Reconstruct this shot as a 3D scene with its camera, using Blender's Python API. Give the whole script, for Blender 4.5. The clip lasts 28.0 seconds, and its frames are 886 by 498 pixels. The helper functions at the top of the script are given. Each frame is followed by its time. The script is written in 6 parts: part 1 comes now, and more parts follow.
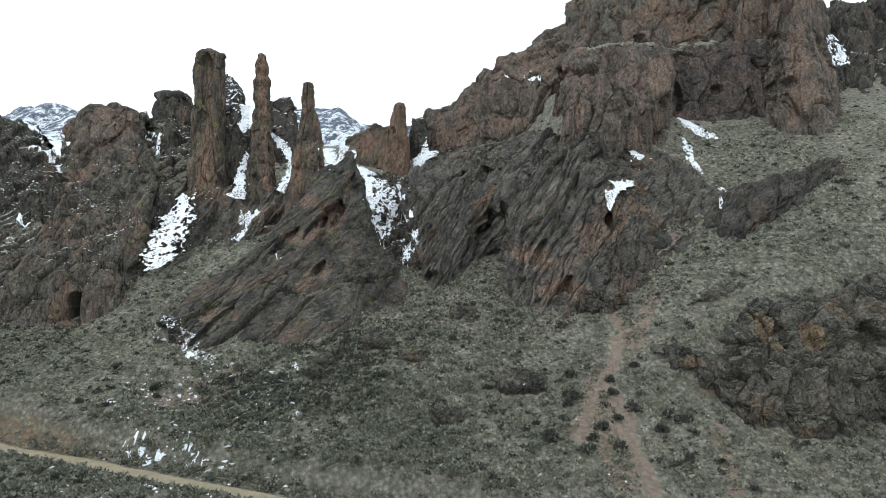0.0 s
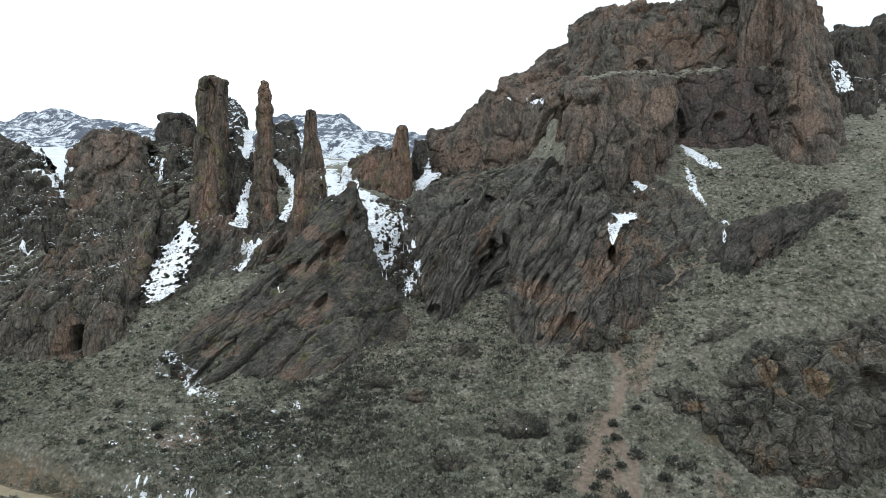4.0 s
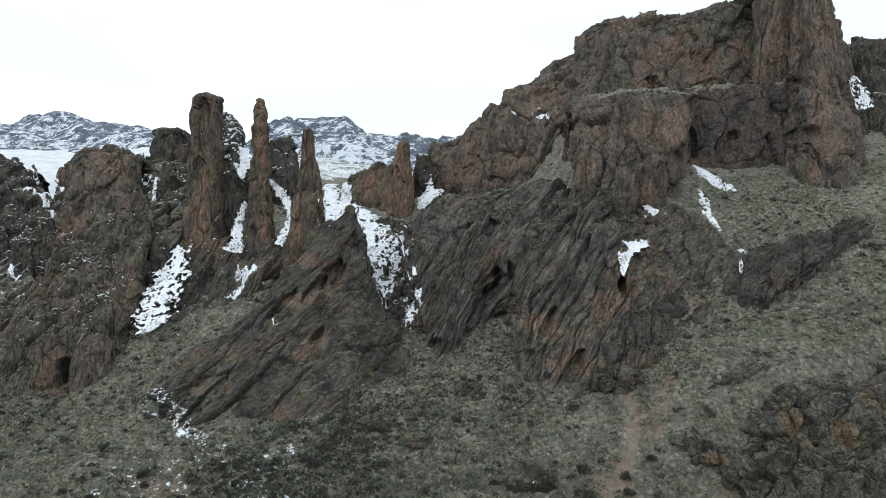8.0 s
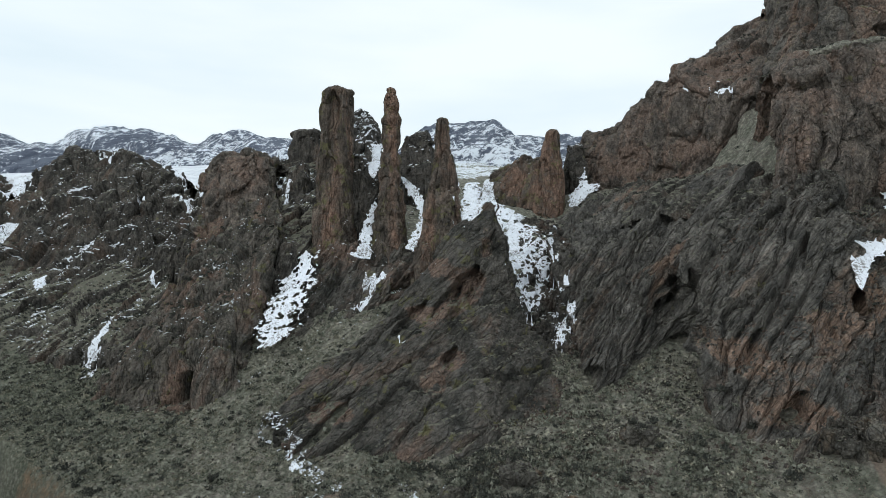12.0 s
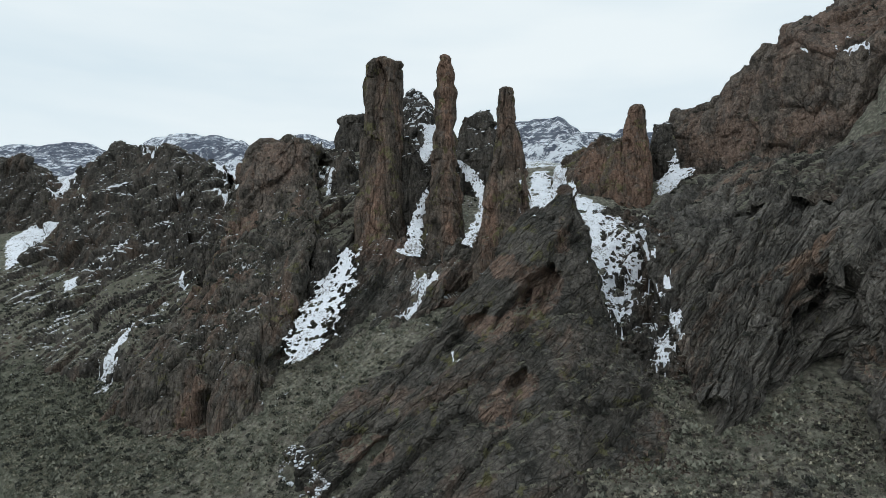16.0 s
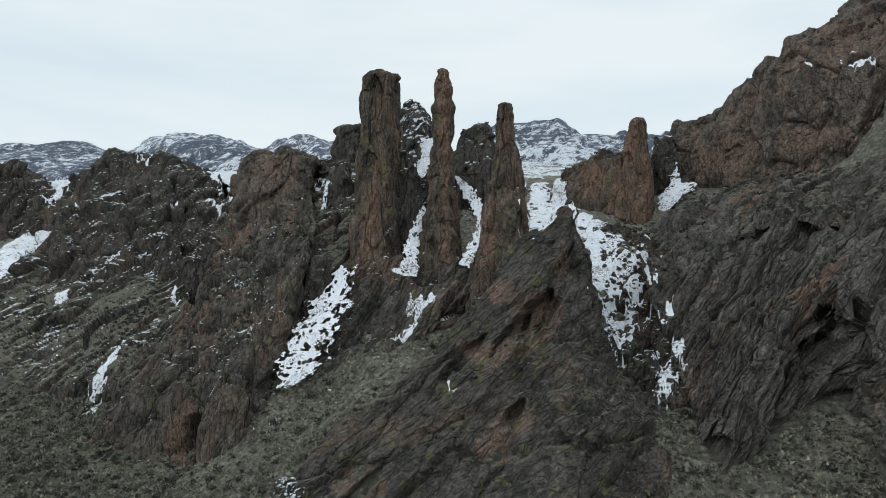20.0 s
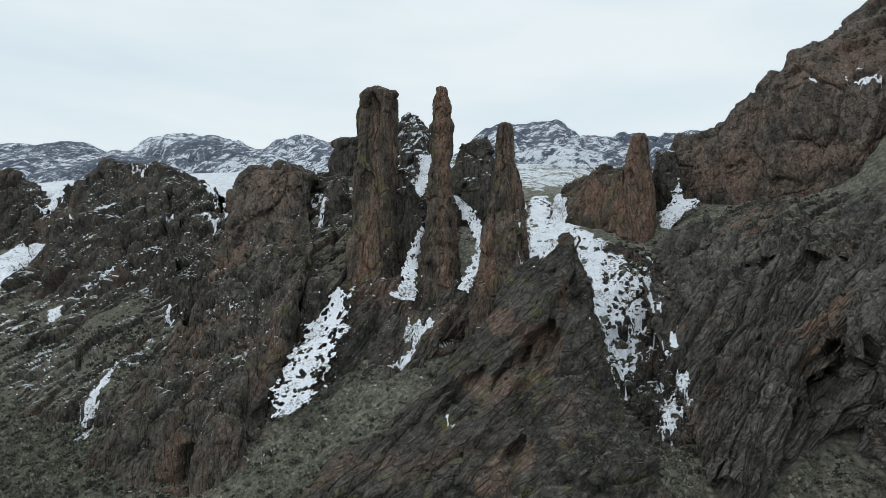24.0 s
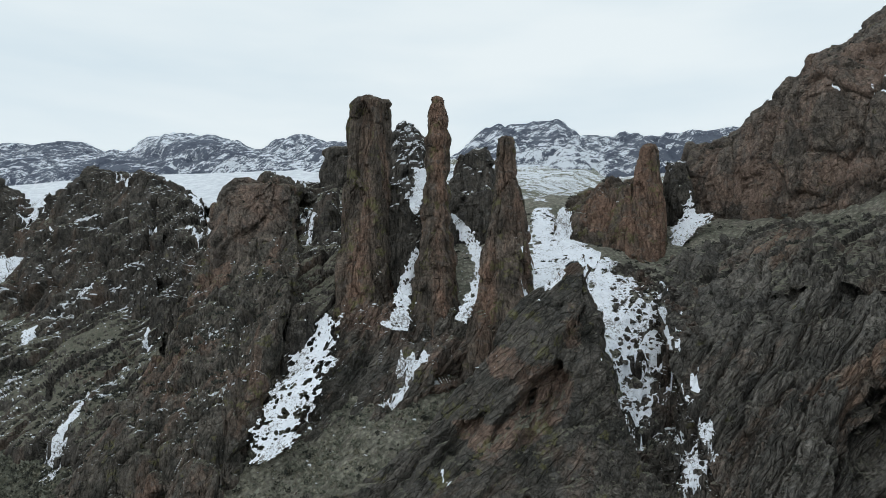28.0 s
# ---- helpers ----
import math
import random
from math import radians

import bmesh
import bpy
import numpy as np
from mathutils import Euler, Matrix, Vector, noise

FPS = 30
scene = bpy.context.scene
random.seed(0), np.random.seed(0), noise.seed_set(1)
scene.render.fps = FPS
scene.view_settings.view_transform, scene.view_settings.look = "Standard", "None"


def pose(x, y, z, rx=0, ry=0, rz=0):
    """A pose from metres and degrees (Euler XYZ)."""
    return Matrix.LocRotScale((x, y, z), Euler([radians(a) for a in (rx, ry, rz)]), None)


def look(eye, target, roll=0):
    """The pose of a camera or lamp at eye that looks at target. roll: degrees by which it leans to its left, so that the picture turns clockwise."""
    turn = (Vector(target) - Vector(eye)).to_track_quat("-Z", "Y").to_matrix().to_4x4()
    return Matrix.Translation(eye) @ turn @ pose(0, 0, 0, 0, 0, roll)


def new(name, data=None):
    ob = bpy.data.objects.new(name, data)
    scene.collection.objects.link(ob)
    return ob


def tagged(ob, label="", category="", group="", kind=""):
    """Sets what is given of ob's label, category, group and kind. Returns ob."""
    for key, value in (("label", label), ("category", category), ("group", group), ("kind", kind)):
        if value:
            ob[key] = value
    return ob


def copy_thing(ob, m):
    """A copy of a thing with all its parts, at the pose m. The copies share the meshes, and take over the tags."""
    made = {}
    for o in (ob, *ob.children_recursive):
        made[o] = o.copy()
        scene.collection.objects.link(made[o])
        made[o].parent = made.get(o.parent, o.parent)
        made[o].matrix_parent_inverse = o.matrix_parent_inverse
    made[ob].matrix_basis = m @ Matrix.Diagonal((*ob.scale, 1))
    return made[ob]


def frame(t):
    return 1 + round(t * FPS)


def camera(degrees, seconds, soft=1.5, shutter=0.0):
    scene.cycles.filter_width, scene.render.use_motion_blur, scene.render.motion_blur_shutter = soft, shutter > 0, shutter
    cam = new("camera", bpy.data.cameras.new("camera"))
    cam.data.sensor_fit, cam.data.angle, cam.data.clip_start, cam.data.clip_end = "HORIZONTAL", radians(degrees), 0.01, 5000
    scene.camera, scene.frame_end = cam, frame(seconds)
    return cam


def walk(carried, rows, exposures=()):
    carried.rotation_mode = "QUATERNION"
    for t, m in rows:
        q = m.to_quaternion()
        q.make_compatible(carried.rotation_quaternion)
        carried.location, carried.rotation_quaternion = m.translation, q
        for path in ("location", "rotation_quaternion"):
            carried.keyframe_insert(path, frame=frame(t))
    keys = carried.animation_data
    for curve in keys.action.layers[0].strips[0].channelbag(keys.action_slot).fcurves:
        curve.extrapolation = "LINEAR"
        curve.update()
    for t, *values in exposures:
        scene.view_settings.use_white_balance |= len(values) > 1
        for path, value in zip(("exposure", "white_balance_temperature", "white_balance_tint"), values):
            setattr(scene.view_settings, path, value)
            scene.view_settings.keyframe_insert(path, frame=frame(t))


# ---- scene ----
# camera and its flight
cam = camera(70.2, 28.0, soft=0.9)
METRES, EYE, TILT, LEAN, TURN = 60.0, 30.0, 2.3, 0.0, 0.0
ROWS = [
    (0.0, 0.0, 0.0, 0.0, 0.0, 0.0, -0.0),
    (0.5, 0.0004, 0.0004, 0.0072, 0.03, 0.05, 0.01),
    (1.0, 0.0009, 0.0007, 0.0164, 0.07, 0.08, 0.01),
    (1.5, 0.001, 0.001, 0.0266, 0.09, 0.12, 0.0),
    (2.0, 0.0011, 0.0014, 0.0369, 0.12, 0.16, 0.0),
    (2.5, 0.0009, 0.0017, 0.0471, 0.15, 0.2, -0.01),
    (3.0, 0.0009, 0.0022, 0.0577, 0.18, 0.21, -0.02),
    (3.5, 0.0009, 0.0025, 0.0682, 0.21, 0.22, -0.02),
    (5.5, 0.0044, 0.0088, 0.1093, 0.45, 0.25, -0.0),
    (6.0, 0.0043, 0.0129, 0.1181, 0.48, 0.26, -0.01),
    (6.5, 0.0044, 0.0187, 0.1256, 0.53, 0.26, -0.0),
    (7.0, 0.0044, 0.0312, 0.1347, 0.57, 0.25, -0.0),
    (7.5, 0.005, 0.05, 0.1437, 0.6, 0.24, 0.02),
    (8.0, 0.0061, 0.077, 0.1525, 0.63, 0.23, 0.04),
    (8.5, 0.0069, 0.1095, 0.1604, 0.63, 0.23, 0.07),
    (9.0, 0.0079, 0.1434, 0.1637, 0.64, 0.23, 0.1),
    (9.5, 0.0077, 0.1782, 0.1629, 0.89, 0.25, 0.13),
    (10.0, 0.0061, 0.2126, 0.1616, 4.26, 0.31, 0.19),
    (10.5, 0.0056, 0.2479, 0.1607, 8.06, 0.39, 0.26),
    (11.0, 0.0022, 0.2836, 0.1585, 10.48, 0.5, 0.31),
    (11.5, -0.0039, 0.3184, 0.1571, 12.36, 0.56, 0.32),
    (12.0, -0.0107, 0.3532, 0.1555, 14.22, 0.63, 0.32),
    (12.5, -0.0186, 0.3876, 0.1542, 16.04, 0.68, 0.34),
    (13.0, -0.0271, 0.4217, 0.1525, 17.8, 0.74, 0.36),
    (13.5, -0.0363, 0.4556, 0.1502, 19.41, 0.8, 0.39),
    (15.5, -0.0728, 0.5937, 0.1434, 19.99, 0.88, 0.47),
    (16.0, -0.0815, 0.6239, 0.144, 19.99, 0.88, 0.47),
    (16.5, -0.0867, 0.6428, 0.1457, 20.0, 0.87, 0.46),
    (17.0, -0.0884, 0.6508, 0.149, 20.0, 0.87, 0.45),
    (17.5, -0.088, 0.6525, 0.154, 19.99, 0.86, 0.4),
    (18.0, -0.0874, 0.6527, 0.16, 19.96, 0.86, 0.35),
    (18.5, -0.0873, 0.6524, 0.1666, 19.93, 0.85, 0.32),
    (19.0, -0.0875, 0.6523, 0.1733, 19.89, 0.85, 0.29),
    (19.5, -0.0876, 0.6523, 0.1803, 19.87, 0.84, 0.26),
    (20.0, -0.0878, 0.6528, 0.1875, 19.86, 0.83, 0.24),
    (20.5, -0.0878, 0.6532, 0.1944, 19.85, 0.81, 0.22),
    (21.0, -0.0878, 0.6536, 0.2012, 19.83, 0.78, 0.21),
    (21.5, -0.0876, 0.6541, 0.2082, 19.83, 0.75, 0.2),
    (23.5, -0.0928, 0.6679, 0.2314, 19.78, 0.79, 0.21),
    (24.0, -0.0956, 0.6773, 0.2376, 19.77, 0.78, 0.24),
    (24.5, -0.0991, 0.6899, 0.2439, 19.77, 0.78, 0.27),
    (25.0, -0.103, 0.7044, 0.2501, 19.76, 0.78, 0.3),
    (25.5, -0.1073, 0.7194, 0.2564, 19.75, 0.77, 0.32),
    (26.0, -0.1113, 0.7341, 0.2631, 19.74, 0.73, 0.33),
    (26.5, -0.1153, 0.7487, 0.2698, 19.75, 0.7, 0.34),
    (27.0, -0.1194, 0.7629, 0.2766, 19.75, 0.69, 0.35),
    (27.5, -0.1226, 0.7741, 0.2837, 19.75, 0.67, 0.34),
    (28.0, -0.124, 0.7802, 0.2905, 19.76, 0.65, 0.32),
]
walk(cam, [(t, pose(0, 0, EYE, TILT, LEAN, TURN) @ pose(METRES * x, METRES * y, METRES * z, 90 + pitch, roll, yaw)) for t, x, y, z, yaw, pitch, roll in ROWS],
     [(0.0, 0.08), (3.5, 0.02), (8.0, -0.2), (13.0, -0.47), (16.0, -0.58), (28.0, -0.62)])

# ---- overcast daylight ----
from mathutils.bvhtree import BVHTree

world = bpy.data.worlds.new("overcast_sky")
scene.world = world
world.use_nodes = True
wn, wl = world.node_tree.nodes, world.node_tree.links
wn.clear()
w_out, w_bg = wn.new("ShaderNodeOutputWorld"), wn.new("ShaderNodeBackground")
w_sky, w_co = wn.new("ShaderNodeTexSky"), wn.new("ShaderNodeTexCoord")
w_sky.sky_type, w_sky.sun_disc = "NISHITA", False
w_sky.sun_elevation, w_sky.sun_rotation = radians(38), radians(-140)
w_dim = wn.new("ShaderNodeVectorMath")
w_dim.operation, w_dim.inputs["Scale"].default_value = "SCALE", 0.1
w_map = wn.new("ShaderNodeMapping")
w_map.inputs["Scale"].default_value = (1.0, 1.0, 5.0)
w_noise = wn.new("ShaderNodeTexNoise")
w_noise.inputs["Scale"].default_value, w_noise.inputs["Detail"].default_value = 1.7, 5.0
w_ramp = wn.new("ShaderNodeValToRGB")
w_ramp.color_ramp.elements[0].position, w_ramp.color_ramp.elements[0].color = 0.3, (0.71, 0.83, 0.90, 1)
w_ramp.color_ramp.elements[1].position, w_ramp.color_ramp.elements[1].color = 0.62, (0.865, 0.945, 0.975, 1)
w_mix = wn.new("ShaderNodeMix")
w_mix.data_type = "RGBA"
w_mix.inputs["Factor"].default_value = 0.94
wl.new(w_sky.outputs["Color"], w_dim.inputs[0])
wl.new(w_co.outputs["Generated"], w_map.inputs["Vector"])
wl.new(w_map.outputs["Vector"], w_noise.inputs["Vector"])
wl.new(w_noise.outputs["Fac"], w_ramp.inputs["Fac"])
wl.new(w_dim.outputs["Vector"], w_mix.inputs["A"])
wl.new(w_ramp.outputs["Color"], w_mix.inputs["B"])
w_sep, w_lift = wn.new("ShaderNodeSeparateXYZ"), wn.new("ShaderNodeMapRange")
w_lift.inputs["From Min"].default_value, w_lift.inputs["From Max"].default_value = 0.42, 1.0
w_lift.inputs["To Min"].default_value, w_lift.inputs["To Max"].default_value = 1.5, 2.0
wl.new(w_co.outputs["Generated"], w_sep.inputs["Vector"])
wl.new(w_sep.outputs["Z"], w_lift.inputs["Value"])
wl.new(w_lift.outputs["Result"], w_bg.inputs["Strength"])
wl.new(w_mix.outputs["Result"], w_bg.inputs["Color"])
wl.new(w_bg.outputs["Background"], w_out.inputs["Surface"])

sun = new("sun", bpy.data.lights.new("sun", "SUN"))
sun.data.energy, sun.data.angle, sun.data.color = 0.5, radians(40), (1.0, 0.97, 0.93)
sun.matrix_world = look((-60, -80, 110), (0, 60, 0))


# ---- materials ----
def shader(name, roughness=0.9):
    m = bpy.data.materials.new(name)
    m.use_nodes = True
    b = m.node_tree.nodes["Principled BSDF"]
    b.inputs["Roughness"].default_value = roughness
    b.inputs["Specular IOR Level"].default_value = 0.25
    return m, m.node_tree.nodes, m.node_tree.links, b


def place(nodes, links, scale=(1, 1, 1), turn=(0, 0, 0)):
    """World position, turned and then stretched, so that a texture's grain runs the way the rock's does."""
    out = nodes.new("ShaderNodeNewGeometry").outputs["Position"]
    for key, value in (("Rotation", [radians(-a) for a in turn]), ("Scale", scale)):
        mp = nodes.new("ShaderNodeMapping")
        mp.inputs[key].default_value = value
        links.new(out, mp.inputs["Vector"])
        out = mp.outputs["Vector"]
    return out


def noise_tex(nodes, links, where, scale, detail=6.0, rough=0.6, distort=0.0):
    n = nodes.new("ShaderNodeTexNoise")
    n.inputs["Scale"].default_value, n.inputs["Detail"].default_value = scale, detail
    n.inputs["Roughness"].default_value, n.inputs["Distortion"].default_value = rough, distort
    links.new(where, n.inputs["Vector"])
    return n.outputs["Fac"]


def ramp(nodes, links, fac, *stops):
    r = nodes.new("ShaderNodeValToRGB")
    e = r.color_ramp.elements
    while len(e) < len(stops):
        e.new(0.5)
    for el, (p, c) in zip(e, stops):
        el.position = p
        el.color = (c, c, c, 1) if isinstance(c, (int, float)) else (*c, 1)
    links.new(fac, r.inputs["Fac"])
    return r.outputs["Color"]


def blend(nodes, links, fac, a, b, how="MIX"):
    m = nodes.new("ShaderNodeMix")
    m.data_type, m.blend_type = "RGBA", how
    for key, v in (("Factor", fac), ("A", a), ("B", b)):
        if isinstance(v, (int, float)):
            m.inputs[key].default_value = v if key == "Factor" else (v, v, v, 1)
        elif isinstance(v, tuple):
            m.inputs[key].default_value = (*v, 1)
        else:
            links.new(v, m.inputs[key])
    return m.outputs["Result"]


def math_node(nodes, links, op, a, b):
    m = nodes.new("ShaderNodeMath")
    m.operation = op
    for i, v in enumerate((a, b)):
        if isinstance(v, (int, float)):
            m.inputs[i].default_value = v
        else:
            links.new(v, m.inputs[i])
    return m.outputs[0]


def up_facing(nodes, links):
    geo, sep = nodes.new("ShaderNodeNewGeometry"), nodes.new("ShaderNodeSeparateXYZ")
    links.new(geo.outputs["Normal"], sep.inputs["Vector"])
    return sep.outputs["Z"]


def bump(nodes, links, bsdf, height, strength, distance):
    b = nodes.new("ShaderNodeBump")
    b.inputs["Strength"].default_value, b.inputs["Distance"].default_value = strength, distance
    links.new(height, b.inputs["Height"])
    links.new(b.outputs["Normal"], bsdf.inputs["Normal"])


GRASS_DRY, GRASS_OLIVE, SOIL = (0.225, 0.212, 0.165), (0.145, 0.147, 0.11), (0.42, 0.325, 0.262)


def rock_material(name, dark, mid, red, red_share=0.5, lichen=0.5, turf=0.5, grain=(1, 1, 0.25), turn=(0, 0, 0), snow=0.0, snow_grain=0.8):
    """Weathered volcanic rock: two tones, iron-red patches, lichen, turf on ledges and, where wanted, a dusting of snow."""
    dark, mid, red = (tuple(0.64 * c for c in tone) for tone in (dark, mid, red))
    m, n, l, b = shader(name, 0.93)
    w, g = place(n, l), place(n, l, grain, turn)
    tone = blend(n, l, ramp(n, l, noise_tex(n, l, w, 0.33, 9, 0.72), (0.38, 0.0), (0.6, 1.0)), tuple(0.8 * c for c in dark), tuple(1.2 * c for c in mid))
    redden = ramp(n, l, noise_tex(n, l, g, 0.16, 6, 0.6, 0.6), (red_share - 0.06, 1.0), (red_share + 0.07, 0.0))
    stain = n.new("ShaderNodeAttribute")
    stain.attribute_name = "stain"
    torn = math_node(n, l, "MULTIPLY", noise_tex(n, l, w, 0.7, 7, 0.75), 1.1)
    fresh = ramp(n, l, math_node(n, l, "ADD", stain.outputs["Fac"], torn), (0.86, 0.0), (1.05, 0.9))
    moist = ramp(n, l, math_node(n, l, "SUBTRACT", torn, stain.outputs["Fac"]), (1.0, 0.0), (1.12, 0.75))
    tone = blend(n, l, redden, tone, red)
    tone = blend(n, l, fresh, tone, tuple(1.12 * c for c in red))
    streak = ramp(n, l, noise_tex(n, l, g, 1.6, 7, 0.7), (0.3, 0.5), (0.5, 1.0), (0.72, 1.42))
    tone = blend(n, l, 1.0, tone, streak, "MULTIPLY")
    speck = ramp(n, l, noise_tex(n, l, w, 3.4, 7, 0.72), (0.34, 0.52), (0.5, 1.0), (0.66, 1.5))
    tone = blend(n, l, 0.9, tone, speck, "MULTIPLY")
    lines = n.new("ShaderNodeTexVoronoi")
    lines.feature = "DISTANCE_TO_EDGE"
    lines.inputs["Scale"].default_value = 0.75
    bent = n.new("ShaderNodeVectorMath")
    bent.operation = "MULTIPLY_ADD"
    wob = n.new("ShaderNodeTexNoise")
    wob.inputs["Scale"].default_value, wob.inputs["Detail"].default_value = 1.3, 4.0
    l.new(g, wob.inputs["Vector"])
    l.new(wob.outputs["Color"], bent.inputs[0])
    bent.inputs[1].default_value = (0.9, 0.9, 0.9)
    l.new(g, bent.inputs[2])
    l.new(bent.outputs["Vector"], lines.inputs["Vector"])
    joint = ramp(n, l, lines.outputs["Distance"], (0.0, 0.3), (0.045, 1.0))
    tone = blend(n, l, 0.32, tone, joint, "MULTIPLY")
    fine = n.new("ShaderNodeTexVoronoi")
    fine.feature = "DISTANCE_TO_EDGE"
    fine.inputs["Scale"].default_value = 2.3
    l.new(bent.outputs["Vector"], fine.inputs["Vector"])
    tone = blend(n, l, 0.22, tone, ramp(n, l, fine.outputs["Distance"], (0.0, 0.35), (0.05, 1.0), (0.3, 1.15)), "MULTIPLY")
    varnish = ramp(n, l, noise_tex(n, l, place(n, l, (0.5, 0.5, 0.12)), 0.55, 5, 0.7), (0.52, 0.0), (0.66, 0.6))
    tone = blend(n, l, varnish, tone, tuple(c * 0.62 for c in dark))
    crust = ramp(n, l, noise_tex(n, l, place(n, l, (1, 1, 1.3)), 0.85, 8, 0.74), (0.55, 0.0), (0.6, 0.55))
    tone = blend(n, l, crust, tone, tuple(0.6 * c + 0.07 for c in mid))
    moss = ramp(n, l, noise_tex(n, l, w, 0.42, 7, 0.75), (0.645 - 0.06 * lichen, 0.0), (0.7 - 0.06 * lichen, 0.7))
    tone = blend(n, l, moss, tone, (0.15, 0.142, 0.062))
    tone = blend(n, l, moist, tone, (0.15, 0.15, 0.045))
    z = up_facing(n, l)
    rough_edge = math_node(n, l, "MULTIPLY_ADD", noise_tex(n, l, w, 0.9, 6, 0.7), 0.55)
    rough_edge.node.inputs[2].default_value = -0.27
    ledge = math_node(n, l, "ADD", z, rough_edge)
    grass = blend(n, l, ramp(n, l, noise_tex(n, l, w, 1.3, 6, 0.7), (0.35, 0.0), (0.65, 1.0)), GRASS_OLIVE, GRASS_DRY)
    tone = blend(n, l, ramp(n, l, ledge, (0.83 - 0.22 * turf, 0.0), (0.93 - 0.22 * turf, 0.9)), tone, grass)
    if snow:
        drift = math_node(n, l, "MULTIPLY", math_node(n, l, "ADD", z, math_node(n, l, "MULTIPLY", noise_tex(n, l, w, snow_grain, 9, 0.75), 0.9)), 0.5)
        drift = math_node(n, l, "ADD", drift, math_node(n, l, "MULTIPLY", math_node(n, l, "SUBTRACT", noise_tex(n, l, w, snow_grain * 0.14, 3, 0.6), 0.5), 0.42))
        tone = blend(n, l, ramp(n, l, drift, (0.625 - 0.175 * snow, 0.0), (0.645 - 0.175 * snow, 1.0)), tone, (0.82, 0.85, 0.9))
    l.new(tone, b.inputs["Base Color"])
    h = math_node(n, l, "ADD", noise_tex(n, l, g, 1.5, 7, 0.62), math_node(n, l, "MULTIPLY", noise_tex(n, l, w, 5.0, 4, 0.6), 0.2))
    crack = n.new("ShaderNodeTexVoronoi")
    crack.feature = "DISTANCE_TO_EDGE"
    crack.inputs["Scale"].default_value = 1.1
    l.new(g, crack.inputs["Vector"])
    h = math_node(n, l, "ADD", h, ramp(n, l, crack.outputs["Distance"], (0.0, 0.0), (0.09, 0.45)))
    h = math_node(n, l, "ADD", h, ramp(n, l, fine.outputs["Distance"], (0.0, 0.0), (0.12, 0.2)))
    bump(n, l, b, h, 1.0, 0.6)
    return m


brown_rock = rock_material("brown_rock", (0.102, 0.0969, 0.0832), (0.207, 0.18, 0.151), (0.295, 0.202, 0.156), 0.42, 1.2, 0.15, snow=-0.5)
rib_rock = rock_material("rib_rock", (0.085, 0.083, 0.073), (0.165, 0.149, 0.13), (0.28, 0.192, 0.15), 0.37, 1.3, 0.1, (1.0, 1.0, 0.3), (0, 40, 0))
buttress_rock = rock_material("buttress_rock", (0.0984, 0.0969, 0.085), (0.193, 0.174, 0.151), (0.295, 0.204, 0.161), 0.46, 0.9, 0.1, (1.0, 1.0, 0.3), (0, 40, 0), snow=-0.4)
outcrop_rock = rock_material("outcrop_rock", (0.11, 0.106, 0.092), (0.2, 0.18, 0.152), (0.33, 0.225, 0.145), 0.36, 0.3, 0.15, (1, 1, 0.7))
dike_rock = rock_material("dike_rock", (0.085, 0.082, 0.074), (0.165, 0.15, 0.132), (0.23, 0.17, 0.135), 0.4, 0.5, -0.3, (1, 1, 0.3), (0, 20, 0))
shelf_rock = rock_material("shelf_rock", (0.1, 0.096, 0.086), (0.195, 0.178, 0.156), (0.31, 0.205, 0.145), 0.4, 0.5, 0.45, (1.0, 1.0, 0.3), (0, 35, 0))
broken_rock = rock_material("broken_rock", (0.085, 0.078, 0.07), (0.16, 0.142, 0.122), (0.2, 0.145, 0.112), 0.4, 0.5, 1.1, snow=-0.4)
scrub_rock = rock_material("scrub_rock", (0.085, 0.08, 0.07), (0.16, 0.145, 0.125), (0.2, 0.15, 0.12), 0.38, 0.5, 0.75)
slab_rock = rock_material("slab_rock", (0.13, 0.125, 0.114), (0.244, 0.224, 0.197), (0.35, 0.236, 0.175), 0.38, 0.4, -0.1, (1.0, 1.0, 0.22), (0, 35, 0))
red_rock = rock_material("red_rock", (0.14, 0.123, 0.107), (0.275, 0.227, 0.19), (0.355, 0.252, 0.2), 0.46, 0.5, 0.0, (1, 1, 0.55))
grey_rock = rock_material("grey_rock", (0.125, 0.115, 0.1), (0.24, 0.208, 0.175), (0.34, 0.232, 0.178), 0.48, 0.6, 0.1, (1, 1, 0.6))
bay_rock = rock_material("bay_rock", (0.115, 0.1, 0.094), (0.19, 0.16, 0.148), (0.26, 0.185, 0.16), 0.46, 0.2, 0.3, (1, 1, 0.8))
pillar_rock = rock_material("pillar_rock", (0.118, 0.101, 0.0832), (0.221, 0.174, 0.14), (0.344, 0.217, 0.159), 0.44, 1.6, 0.0, snow=-0.6)
dark_rock = rock_material("dark_rock", (0.08, 0.074, 0.066), (0.155, 0.138, 0.118), (0.2, 0.145, 0.112), 0.4, 0.5, 0.3, snow=-0.22)
snowy_rock = rock_material("snowy_rock", (0.0984, 0.093, 0.085), (0.168, 0.155, 0.14), (0.177, 0.155, 0.133), 0.4, 0.3, 0.1, snow=0.9)


